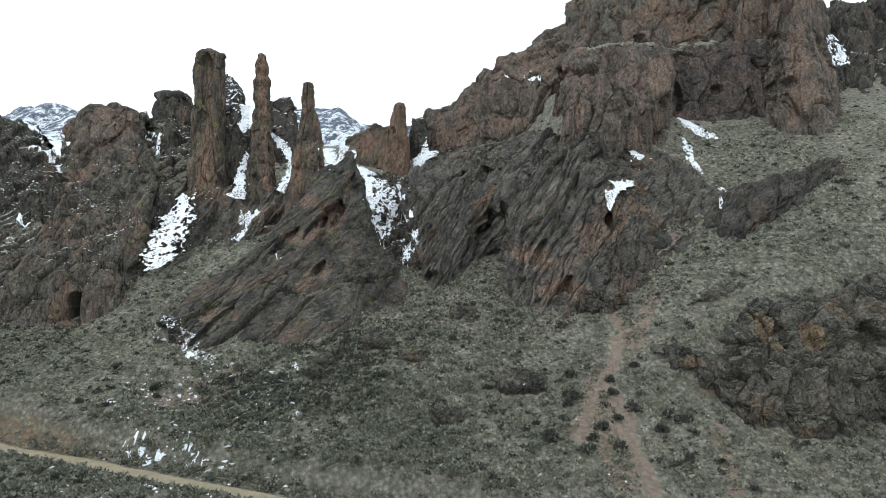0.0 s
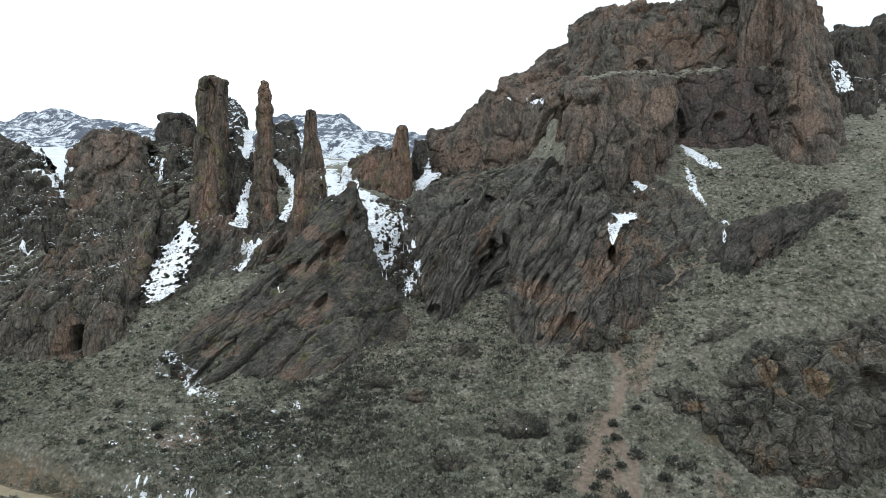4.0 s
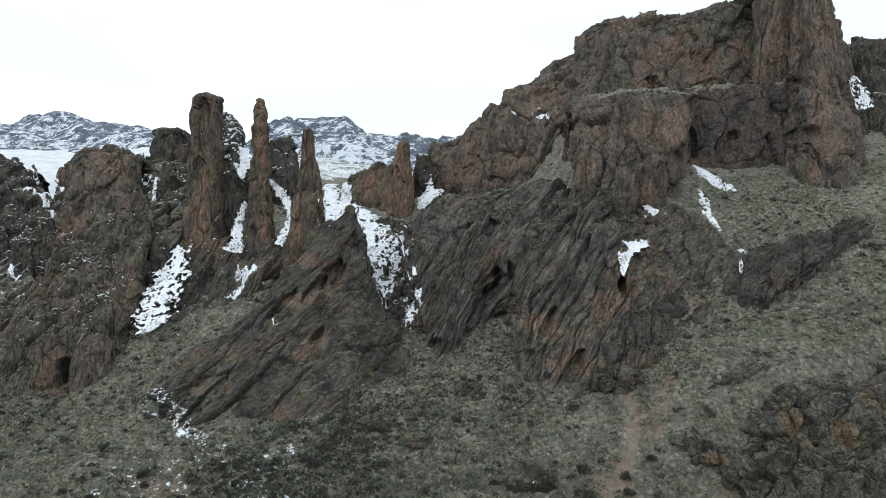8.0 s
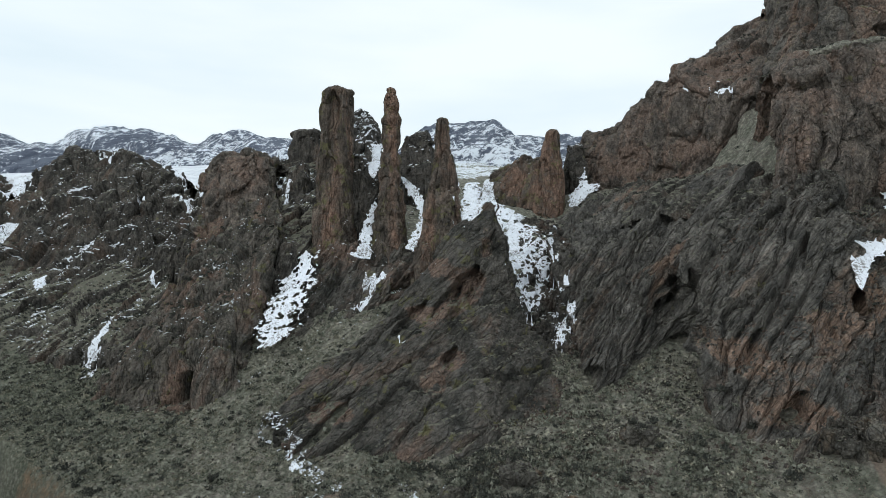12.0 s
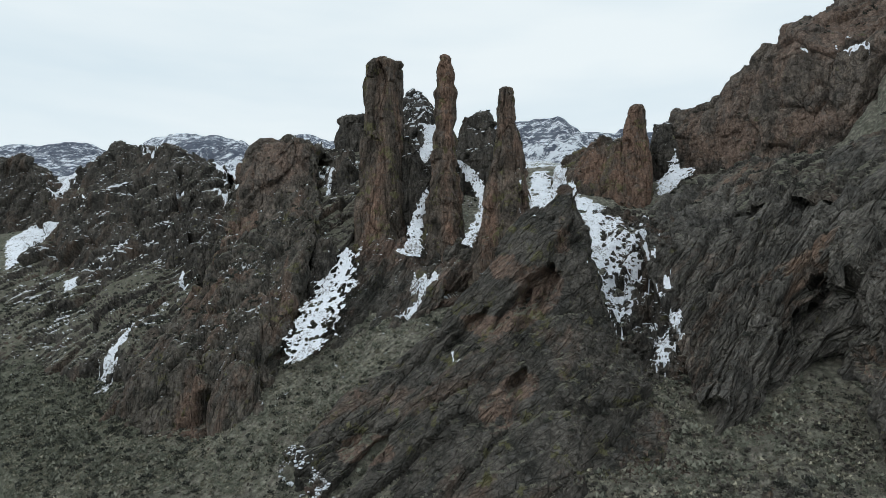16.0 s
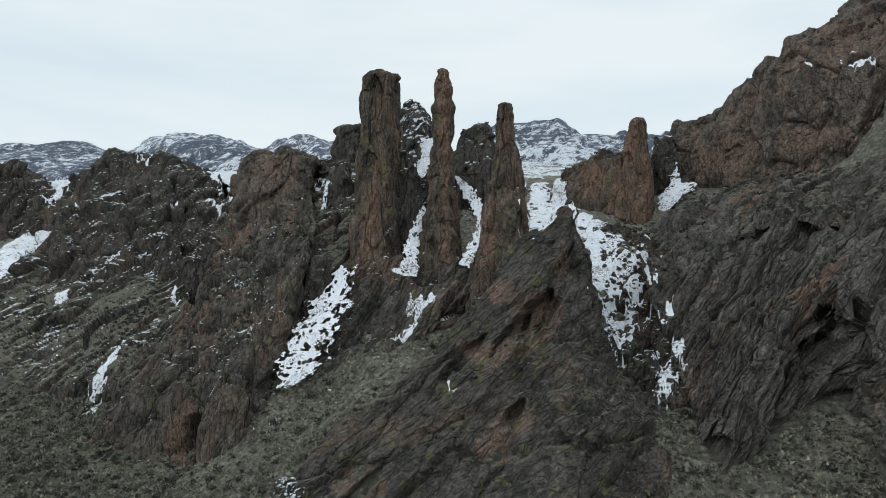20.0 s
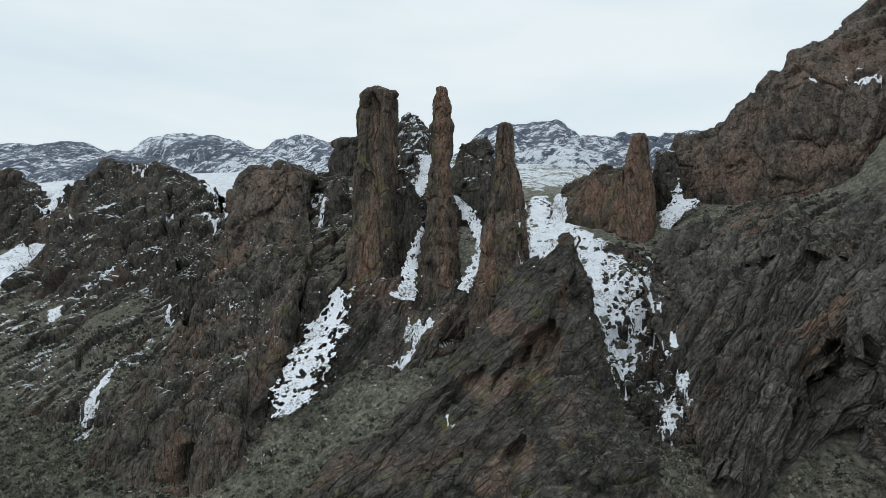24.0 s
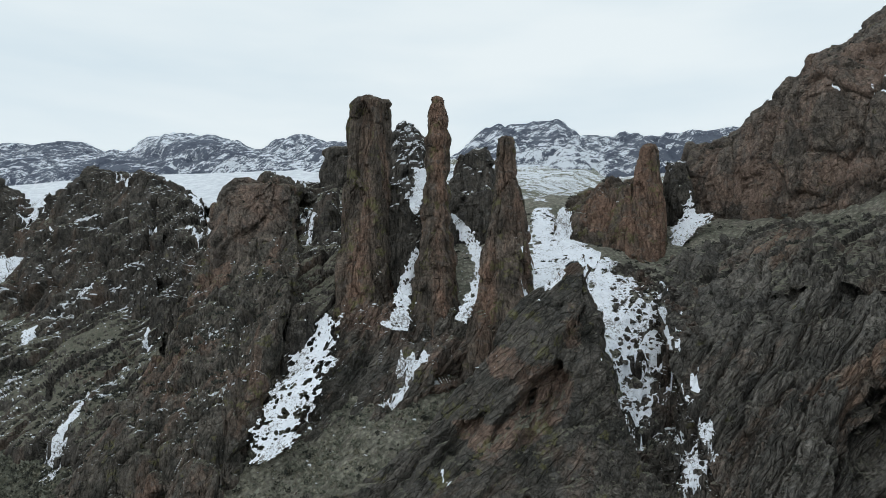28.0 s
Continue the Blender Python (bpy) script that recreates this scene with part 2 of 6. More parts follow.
def mountain_material():
    """Far mountainside: rock with the blue-grey haze of distance put into its colour, and snow in its gullies, in fine
    veins that run down the slope.
    """
    m, n, l, b = shader("hazy_mountain_rock", 0.95)
    w = place(n, l, (1, 0.55, 0.55), (0, 10, 0))
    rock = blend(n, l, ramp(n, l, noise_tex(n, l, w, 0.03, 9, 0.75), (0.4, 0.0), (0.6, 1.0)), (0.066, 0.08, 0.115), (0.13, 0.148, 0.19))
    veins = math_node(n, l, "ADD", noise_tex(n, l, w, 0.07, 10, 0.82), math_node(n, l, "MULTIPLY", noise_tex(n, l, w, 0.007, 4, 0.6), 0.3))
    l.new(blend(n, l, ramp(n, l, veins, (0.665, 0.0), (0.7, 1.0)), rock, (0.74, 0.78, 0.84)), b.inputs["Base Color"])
    bump(n, l, b, veins, 1.0, 5.0)
    return m


hazy_mountain_rock = mountain_material()


def ground_material():
    """Dry grass and olive turf on stony earth; bare ochre soil where feet, wheels and slides have worn it; old snow on the high ground behind."""
    m, n, l, b = shader("hillside_turf", 0.95)
    w = place(n, l)
    turf = blend(n, l, ramp(n, l, noise_tex(n, l, w, 0.22, 8, 0.7), (0.38, 0.0), (0.6, 1.0)), (0.225, 0.227, 0.176), (0.35, 0.333, 0.27))
    stony = ramp(n, l, noise_tex(n, l, w, 0.5, 9, 0.75), (0.5, 0.0), (0.62, 0.75))
    turf = blend(n, l, stony, turf, (0.33, 0.292, 0.248))
    tuft = ramp(n, l, noise_tex(n, l, w, 2.2, 9, 0.8), (0.33, 0.4), (0.5, 1.0), (0.68, 1.6))
    turf = blend(n, l, 0.95, turf, tuft, "MULTIPLY")
    clump = n.new("ShaderNodeTexVoronoi")
    clump.inputs["Scale"].default_value = 1.55
    l.new(w, clump.inputs["Vector"])
    clumpy = ramp(n, l, clump.outputs["Distance"], (0.08, 1.38), (0.34, 1.02), (0.62, 0.66))
    turf = blend(n, l, 0.85, turf, clumpy, "MULTIPLY")
    moist = n.new("ShaderNodeAttribute")
    moist.attribute_name = "lush"
    turf = blend(n, l, math_node(n, l, "MULTIPLY", moist.outputs["Fac"], 0.5), turf, blend(n, l, 1.0, (0.12, 0.135, 0.09), tuft, "MULTIPLY"))
    att = n.new("ShaderNodeAttribute")
    att.attribute_name = "bare"
    soil = blend(n, l, ramp(n, l, noise_tex(n, l, w, 1.8, 7, 0.7), (0.35, 0.0), (0.65, 1.0)), (0.24, 0.19, 0.15), SOIL)
    worn = math_node(n, l, "ADD", att.outputs["Fac"], math_node(n, l, "MULTIPLY", noise_tex(n, l, w, 1.2, 8, 0.75), 0.8))
    tone = blend(n, l, ramp(n, l, worn, (0.72, 0.0), (0.98, 1.0)), turf, soil)
    rust = n.new("ShaderNodeAttribute")
    rust.attribute_name = "rust"
    ochre = blend(n, l, ramp(n, l, noise_tex(n, l, w, 0.8, 8, 0.75), (0.4, 0.0), (0.6, 1.0)), (0.17, 0.13, 0.09), (0.36, 0.24, 0.15))
    tone = blend(n, l, ramp(n, l, math_node(n, l, "ADD", rust.outputs["Fac"], math_node(n, l, "MULTIPLY", noise_tex(n, l, w, 0.7, 8, 0.75), 0.9)), (0.78, 0.0), (1.1, 0.9)), tone, ochre)
    att2 = n.new("ShaderNodeAttribute")
    att2.attribute_name = "snow"
    drift = math_node(n, l, "ADD", att2.outputs["Fac"], math_node(n, l, "MULTIPLY", noise_tex(n, l, w, 0.35, 9, 0.75), 0.9))
    drift = math_node(n, l, "ADD", drift, math_node(n, l, "MULTIPLY", math_node(n, l, "SUBTRACT", noise_tex(n, l, place(n, l, (0.5, 1, 1)), 0.045, 8, 0.7), 0.5), 0.9))
    tone = blend(n, l, ramp(n, l, drift, (0.97, 0.0), (1.02, 1.0)), tone, blend(n, l, ramp(n, l, noise_tex(n, l, w, 0.09, 8, 0.7), (0.4, 0.0), (0.6, 1.0)), (0.66, 0.69, 0.74), (0.83, 0.86, 0.9)))
    l.new(tone, b.inputs["Base Color"])
    h = math_node(n, l, "ADD", noise_tex(n, l, w, 1.1, 8, 0.7), noise_tex(n, l, w, 5.0, 6, 0.75))
    h = math_node(n, l, "SUBTRACT", h, math_node(n, l, "MULTIPLY", clump.outputs["Distance"], 0.6))
    bump(n, l, b, h, 1.0, 0.65)
    return m


turf_ground = ground_material()


# ---- noise on arrays of points ----
def hash3(i, j, k, seed):
    h = (i * 374761393 + j * 668265263 + k * 2147483647 + seed * 974634777) & 0xFFFFFFFF
    h = ((h ^ (h >> 13)) * 1274126177) & 0xFFFFFFFF
    h = ((h ^ (h >> 16)) * 2246822519) & 0xFFFFFFFF
    return ((h ^ (h >> 15)) & 0xFFFFFF) / 16777215.0


def smooth_noise(p, seed=0):
    """Value noise in -1..1 at the points p (n, 3)."""
    c = np.floor(p).astype(np.int64)
    f = p - c
    f = f * f * f * (f * (f * 6 - 15) + 10)
    out = 0.0
    for a in (0, 1):
        for b in (0, 1):
            for d in (0, 1):
                wgt = (f[:, 0] if a else 1 - f[:, 0]) * (f[:, 1] if b else 1 - f[:, 1]) * (f[:, 2] if d else 1 - f[:, 2])
                out = out + wgt * hash3(c[:, 0] + a, c[:, 1] + b, c[:, 2] + d, seed)
    return out * 2 - 1


def fbm(p, octaves=4, seed=0, gain=0.5):
    total, amp, norm = 0.0, 1.0, 0.0
    for o in range(octaves):
        total = total + amp * smooth_noise(p * 2.03 ** o + 17.3 * o, seed + o)
        norm += amp
        amp *= gain
    return total / norm


def cells(p, seed=0):
    """Worley cells: a random value a cell, the distance to its border, and a face that tilts at random in each cell."""
    c = np.floor(p).astype(np.int64)
    best = np.full(len(p), 9.0)
    second, who, tilt = best.copy(), np.zeros(len(p)), np.zeros(len(p))
    for a in (-1, 0, 1):
        for b in (-1, 0, 1):
            for d in (-1, 0, 1):
                i, j, k = c[:, 0] + a, c[:, 1] + b, c[:, 2] + d
                q = np.stack((i + hash3(i, j, k, seed), j + hash3(i, j, k, seed + 1), k + hash3(i, j, k, seed + 2)), 1)
                dist = np.sqrt(((p - q) ** 2).sum(1))
                near = dist < best
                second = np.where(near, best, np.minimum(second, dist))
                who = np.where(near, hash3(i, j, k, seed + 3), who)
                slope = [hash3(i, j, k, seed + e) * 2 - 1 for e in (4, 5, 6)]
                tilt = np.where(near, ((p - q) * np.stack(slope, 1)).sum(1), tilt)
                best = np.where(near, dist, best)
    return who - 0.5, second - best, tilt


def along(p, grain, stretch):
    """The points p squeezed along the grain, so that noise on them runs in streaks that way."""
    g = np.array(grain, float)
    g /= np.linalg.norm(g)
    return p - np.outer(p @ g, g) * (1 - 1 / stretch)


def bedding(p, grain, width, seed):
    """Beds or columns that run along the grain: each stands a little proud or back and slopes its own way."""
    g = np.array(grain, float)
    b = np.cross(g / np.linalg.norm(g), (0, 1, 0))
    q = (p @ b) / width
    k = np.floor(q).astype(np.int64)
    f = q - k
    z = np.zeros_like(k)
    return hash3(k, z, z, seed) - 0.5 + (f - 0.5) * (1.5 * hash3(k, z, z, seed + 1) - 0.6) - 0.3 * np.exp(-((np.minimum(f, 1 - f) / 0.09) ** 2))


def relief(p, grain, size, amp, seed, stretch=1.0, beds=1.0):
    """How far weathered rock stands proud at p: broad swells, slabs and blocks with flat leaning faces, beds along the grain and fine chips."""
    warp = np.stack([fbm(p / (2.6 * size) + 31 * k, 3, seed + 50 + k) for k in range(3)], 1)
    long, short = along(p + 0.5 * size * warp, grain, 1 + 3.5 * stretch), along(p + 0.3 * size * warp, grain, 1 + 1.2 * stretch)
    slab, seam, lean = cells(long / (3.4 * size), seed + 9)
    block, gap, tip = cells(short / (1.6 * size), seed)
    bent = p + 0.45 * size * warp + np.outer(5.0 / np.maximum(1.0, beds) ** 2 * slab, (1, 0, -1))
    layer = 0.55 * bedding(bent, grain, 1.25 * size, seed + 21) + 0.3 * bedding(bent, grain, 0.52 * size, seed + 23)
    out = 1.2 * fbm(p / (8 * size), 3, seed + 30) + 0.95 * slab + 1.5 * lean + 0.34 * block + 0.55 * tip + beds * layer
    out = out - 0.65 * np.exp(-((seam / 0.06) ** 2)) - 0.24 * np.exp(-((gap / 0.07) ** 2))
    return amp * (out + 0.16 * fbm(along(p, grain, 2) / 0.6, 3, seed + 40, 0.6))


# ---- shapes ----
def spline(points, count):
    """A line drawn smoothly through the points, with count points on it, evenly from point to point."""
    p = np.array(points, float)
    t = np.linspace(0, len(p) - 1, count)
    i = np.clip(t.astype(int), 0, len(p) - 2)
    f = (t - i)[:, None]
    a, b, c, d = p[np.maximum(i - 1, 0)], p[i], p[i + 1], p[np.minimum(i + 2, len(p) - 1)]
    m1, m2 = (c - a) * 0.35, (d - b) * 0.35
    return (2 * f**3 - 3 * f**2 + 1) * b + (f**3 - 2 * f**2 + f) * m1 + (3 * f**2 - 2 * f**3) * c + (f**3 - f**2) * m2


def shift(points, dx, dy, dz):
    return [(x + dx, y + dy, z + dz) for x, y, z in points]


def sheet(lines, spacing):
    """A surface through lines that run side by side: an array (rows, columns, 3) of points about spacing apart."""
    wide = max(np.linalg.norm(np.diff(np.array(k), axis=0), axis=1).sum() for k in lines)
    tall = sum(np.linalg.norm(spline(a, 24) - spline(b, 24), axis=1).max() for a, b in zip(lines, lines[1:]))
    nu, nv = int(wide / spacing) + 2, int(tall / spacing) + 2
    cols = np.array([spline(k, nu) for k in lines])
    return np.stack([spline(cols[:, u], nv) for u in range(nu)], 1)


def grid_normals(g):
    du, dv = np.gradient(g, axis=1), np.gradient(g, axis=0)
    n = np.cross(du, dv)
    return n / np.maximum(np.linalg.norm(n, axis=2, keepdims=True), 1e-9)


def smoothed(a, times):
    for _ in range(times):
        q = np.pad(a, ((1, 1), (1, 1), (0, 0)), "edge")
        a = (q[:-2, 1:-1] + q[2:, 1:-1] + q[1:-1, :-2] + q[1:-1, 2:] + 2 * q[1:-1, 1:-1]) / 6
    return a


SOLID = []
FACES = []


def quads(rows, cols, ring=False):
    i = np.arange(rows * cols).reshape(rows, cols)
    if ring:
        i = np.concatenate((i, i[:, :1]), 1)
    return np.stack((i[:-1, :-1], i[:-1, 1:], i[1:, 1:], i[1:, :-1]), 2).reshape(-1, 4)


def mesh_of(name, verts, faces, material, smooth=True):
    me = bpy.data.meshes.new(name)
    verts = np.asarray(verts, np.float32)
    faces = np.asarray(faces, np.int32)
    k = faces.shape[1]
    me.vertices.add(len(verts))
    me.vertices.foreach_set("co", verts.ravel())
    me.loops.add(faces.size)
    me.loops.foreach_set("vertex_index", faces.ravel())
    me.polygons.add(len(faces))
    me.polygons.foreach_set("loop_start", np.arange(0, faces.size, k, dtype=np.int32))
    me.polygons.foreach_set("use_smooth", np.full(len(faces), smooth))
    me.materials.append(material)
    me.update(calc_edges=True)
    return me


def solid(name, verts, faces, material, label, category, group="", kind="", smooth=False):
    """A rock or piece of ground as an object, remembered as something that things can lie on."""
    ob = new(name, mesh_of(name, verts, faces, material, smooth))
    SOLID.append((np.asarray(verts), np.asarray(faces)))
    return tagged(ob, label, category, group, kind)


def formation(name, lines, material, label, grain=(0, 0, 1), size=1.0, amp=1.0, seed=1, spacing=0.22, hollows=(), category="rock formation", blocks=0, smooth=False, stretch=1.0, beds=1.0, plain=None, parent=None, stains=()):
    """A rock face drawn over contour lines from foot to back, weathered by relief() and hollowed by caves (x, y, z, width, height, depth)."""
    g = sheet(lines, spacing)
    shape = g.shape
    n = grid_normals(smoothed(g, 12)).reshape(-1, 3)
    p = g.reshape(-1, 3)
    if plain:
        beds = beds * np.clip((plain[1] - p[:, 0]) / (plain[1] - plain[0]), 0.12, 1)
    d = relief(p, grain, size, amp, seed, stretch, beds)
    d = 0.65 * d + 0.35 * smoothed(d.reshape(shape[0], shape[1], 1), 1).ravel()
    p = p + n * d[:, None]
    for x, y, z, wide, high, deep in hollows:
        turn = math.atan2(grain[2], grain[0]) if grain[0] > 0.4 else 0.0
        u, v = (p[:, 0] - x) * math.cos(turn) + (p[:, 2] - z) * math.sin(turn), (p[:, 2] - z) * math.cos(turn) - (p[:, 0] - x) * math.sin(turn)
        r2 = (u / wide) ** 2 + (v / high) ** 2 + 0.9 * fbm(p / 1.3, 4, 77, 0.6)
        p[:, 1] += np.where(np.abs(p[:, 1] - y) < 7, deep / (1 + np.exp(np.clip((r2 - 1) * 9, -40, 40))), 0)
    ob = solid(name, p, quads(shape[0], shape[1]), material, label, category if parent is None else "", smooth=smooth)
    ob.parent = parent
    if stains:
        mark = np.zeros(len(p))
        for x, y, z, wide, high, much in stains:
            r2 = ((p[:, 0] - x) / wide) ** 2 + ((p[:, 1] - y) / 9) ** 2 + ((p[:, 2] - z) / high) ** 2
            mark += 0.75 * much * np.exp(-r2 ** 2)
        layer = ob.data.attributes.new("stain", "FLOAT", "POINT")
        layer.data.foreach_set("value", mark.astype(np.float32))
    FACES.append((ob, p, n, blocks, seed, 1.0))
    return ob


def tower(name, stations, material, label, seed=1, amp=0.6, size=0.8, spacing=0.34, group="", beads=0.0, blocks=0):
    """A free-standing rock pillar through stations (x, y, z, half width, half depth), closed at the top."""
    s = np.array(stations, float)
    high = np.linalg.norm(np.diff(s[:, :3], axis=0), axis=1).sum()
    wide = s[:, 3:].max()
    nv, nu = int(high / spacing) + 4, int(2 * math.pi * wide / spacing) + 3
    line = spline(s, nv)
    a = np.linspace(0, 2 * math.pi, nu, endpoint=False)
    square = 1 / np.maximum(np.abs(np.cos(a)), np.abs(np.sin(a))) ** 0.45
    ring = np.stack((np.cos(a) * square, np.sin(a) * square, 0 * a), 1)
    body = line[:, None, :3] + ring[None] * np.stack((line[:, 3], line[:, 4], 0 * line[:, 3]), 1)[:, None]
    cap = [line[-1, :3] + np.array((0, 0, h)) + ring * np.array((line[-1, 3] * k, line[-1, 4] * k, 0)) for k, h in ((0.85, 0.35), (0.6, 0.6), (0.3, 0.75), (0.02, 0.8))]
    g = np.concatenate((body, np.array(cap)))
    n = np.tile(ring / np.linalg.norm(ring, axis=1, keepdims=True), (len(g), 1, 1))
    n[-4:, :, 2] = np.array((0.5, 1.0, 2.0, 5.0))[:, None]
    n /= np.linalg.norm(n, axis=2, keepdims=True)
    p = g.reshape(-1, 3)
    d = relief(p, (0.05, 0, 1), size, amp, seed, 0.6, 0.5)
    d = 0.6 * d + 0.4 * smoothed(d.reshape(len(g), nu, 1), 1).ravel()
    if beads:
        d = d + beads * np.sin(p[:, 2] * 2.1 + 1.5 * smooth_noise(p / 3.0, seed))
    p = p + n.reshape(-1, 3) * d[:, None]
    ob = solid(name, p, quads(len(g), nu, True), material, label, "rock pillar", group)
    FACES.append((ob, p[: -4 * nu], n.reshape(-1, 3)[: -4 * nu], blocks, seed, 0.6))
    return ob


def boulder(name, x, y, z, r, material, label, seed, squash=(1, 1, 1)):
    """A weathered block of rock."""
    rows = max(12, int(3.1 * r / 0.2))
    cols = rows * 2
    t, a = np.meshgrid(np.linspace(0.02, math.pi - 0.02, rows), np.linspace(0, 2 * math.pi, cols, endpoint=False), indexing="ij")
    n = np.stack((np.sin(t) * np.cos(a), np.sin(t) * np.sin(a), -np.cos(t)), 2).reshape(-1, 3)
    p = n * r * np.array(squash) + (x, y, z)
    p = p + n * relief(p, (0, 0, 1), 0.5, 0.35 * r / 1.5, seed)[:, None]
    return solid(name, p, quads(rows, cols, True), material, label, "boulder")


# ---- the lie of the land ----
GRID_Y = np.array((-60, 0, 40, 60, 70, 80, 90, 100, 112, 125, 145, 170, 220, 640, 900, 3000), float)
PROFILES = []


def profile(x, *heights):
    """Heights of the ground along a line that runs north at x, at the steps of GRID_Y up to 220."""
    far = 212 if x < -60 else 195
    PROFILES.append((x, (heights[0] - 1, *heights, heights[-1] + (far - heights[-1]) * 0.6, far + 10, far + 120)))


profile(-3000, -2, 0, 6, 9, 13, 18, 24, 32, 40, 50, 56, 66)
profile(-160, -2, 0, 6, 9, 13, 18, 24, 32, 40, 50, 56, 66)
profile(-110, -2, 1, 7, 10.5, 14, 19, 24.5, 32, 39, 49, 58, 66)
profile(-80, -1, 2, 8, 11, 14.5, 19, 24, 31, 38.5, 48, 58, 68)
profile(-58, 0, 3, 8, 10.7, 15, 19.5, 23.2, 32.5, 44, 55, 64, 70)
profile(-51, 0, 3, 8, 11.2, 15.5, 19.8, 27, 38.5, 49.5, 58, 65, 71)
profile(-45, 0, 3, 8, 11.3, 15.8, 20, 27, 37.5, 47.5, 57, 64, 72)
profile(-33, 0, 3, 7.5, 11.3, 15.2, 20.3, 30.5, 38, 47.5, 57, 64, 73)
profile(-20, 0, 3, 7.8, 12, 16.5, 21, 30, 40, 48, 55, 63, 73)
profile(-5, 0, 4, 9, 13.2, 18.5, 24, 30.5, 37.5, 45.5, 54, 62, 74)
profile(8, 0, 5, 10, 14.2, 20, 25.5, 31, 39, 47, 56, 64, 76)
profile(20, 0, 5, 10.5, 15, 22, 28.5, 35.5, 43, 53, 62, 70, 80)
profile(32, 0, 5, 10.3, 15.5, 26, 32.5, 40, 54, 61, 68, 74, 84)
profile(45, 0, 5, 10.5, 15.5, 30, 37, 44, 56, 62, 68, 76, 86)
profile(60, 0, 5, 10.5, 15.5, 32, 42.3, 49.5, 57, 64, 74, 82, 92)
profile(90, 0, 6, 12, 18, 36, 46, 54, 62, 70, 82, 92, 100)
profile(3000, 0, 6, 12, 18, 36, 46, 54, 62, 70, 82, 92, 100)
GRID_X = np.array([q[0] for q in PROFILES], float)
GRID_Z = np.array([q[1] for q in PROFILES], float)


def cubic(xs, zs, x):
    """Values zs (steps, ...) over the steps xs, drawn smoothly and without overshoot to x."""
    i = np.clip(np.searchsorted(xs, x) - 1, 0, len(xs) - 2)
    h = np.diff(xs)
    s = np.diff(zs, axis=0) / h[:, None]
    m = np.concatenate((s[:1], (s[:-1] * h[1:, None] + s[1:] * h[:-1, None]) / (h[1:] + h[:-1])[:, None], s[-1:]))
    m = np.where(np.abs(m) > 3 * np.minimum(np.abs(np.concatenate((s[:1], s))), np.abs(np.concatenate((s, s[-1:])))), 0.6 * m, m)
    f = ((x - xs[i]) / h[i])[:, None]
    hh = h[i][:, None]
    return (2 * f**3 - 3 * f**2 + 1) * zs[i] + (f**3 - 2 * f**2 + f) * hh * m[i] + (3 * f**2 - 2 * f**3) * zs[i + 1] + (f**3 - f**2) * hh * m[i + 1]


ROAD = [(-130, 101, 13.6), (-90, 89, 12.2), (-62, 78, 10.7), (-51.2, 73.8, 9.9), (-39.4, 70.3, 9.2), (-28.6, 67, 8.4), (-19.6, 64.6, 7.7), (-8, 61, 6.9), (30, 46, 4.8), (90, 25, 3)]
TRAILS = [
    ([(21.6, 79, 0), (21, 77, 0), (19, 73, 0), (20, 68.5, 0), (19.2, 65, 0), (19.7, 61, 0), (19, 57, 0)], 0.42),
    ([(18.8, 74.5, 0), (17, 72, 0), (15.8, 69.5, 0), (14.5, 67, 0)], 0.8),
    ([(22, 85, 0), (22.5, 81, 0), (23.5, 77, 0)], 0.4),
    ([(29, 67, 0), (28, 63, 0), (27, 58, 0)], 0.5),
    ([(31, 90, 0), (34, 92.5, 0), (38, 93, 0)], 0.8),
    ([(24, 78, 0), (25.5, 80.5, 0), (27.5, 82.5, 0)], 0.6),
    ([(17.5, 70, 0), (17, 65, 0), (17.5, 60, 0)], 0.9),
    ([(-36, 80, 0), (-33, 78, 0), (-30, 77, 0)], 0.8),
    ([(-33, 83, 0), (-31, 80, 0), (-28, 77, 0)], 0.8),
    ([(-29, 84, 0), (-26.5, 80, 0)], 0.7),
]


def from_line(x, y, line):
    """Distance in plan from points to a line, and the line's height there."""
    k = spline(line, 14 * len(line))
    best, high = np.full(len(x), 1e9), np.zeros(len(x))
    for a, b in zip(k, k[1:]):
        d = b[:2] - a[:2]
        t = np.clip(((x - a[0]) * d[0] + (y - a[1]) * d[1]) / (d @ d), 0, 1)
        dist = np.hypot(x - a[0] - t * d[0], y - a[1] - t * d[1])
        high = np.where(dist < best, a[2] + t * (b[2] - a[2]), high)
        best = np.minimum(best, dist)
    return best, high


def ground_height(x, y):
    cols = cubic(GRID_Y, GRID_Z.T, y)
    i = np.clip(np.searchsorted(GRID_X, x) - 1, 0, len(GRID_X) - 2)
    f = (x - GRID_X[i]) / (GRID_X[i + 1] - GRID_X[i])
    f = f * f * (3 - 2 * f) * 0.5 + f * 0.5
    r = np.arange(len(x))
    z = cols[r, i] * (1 - f) + cols[r, i + 1] * f
    p = np.stack((x, y, 0 * x), 1)
    far = np.clip((np.hypot(x, y - 80) - 150) / 500, 0, 1)
    z = z + 1.1 * fbm(p / 9, 3, 5) + 0.5 * fbm(p / 2.2, 3, 6) + 0.16 * fbm(p / 0.7, 2, 7) + far * (14 * fbm(p / 160, 4, 8) + 5 * fbm(p / 45, 3, 9))
    near = (x > -140) & (x < 100) & (y > 10) & (y < 110)
    d, h = np.full(len(x), 99.0), np.zeros(len(x))
    d[near], h[near] = from_line(x[near], y[near], ROAD)
    k = np.clip((d - 1.9) / 2.4, 0, 1)
    k = k * k * (3 - 2 * k)
    return z * k + (h - 0.05) * (1 - k)


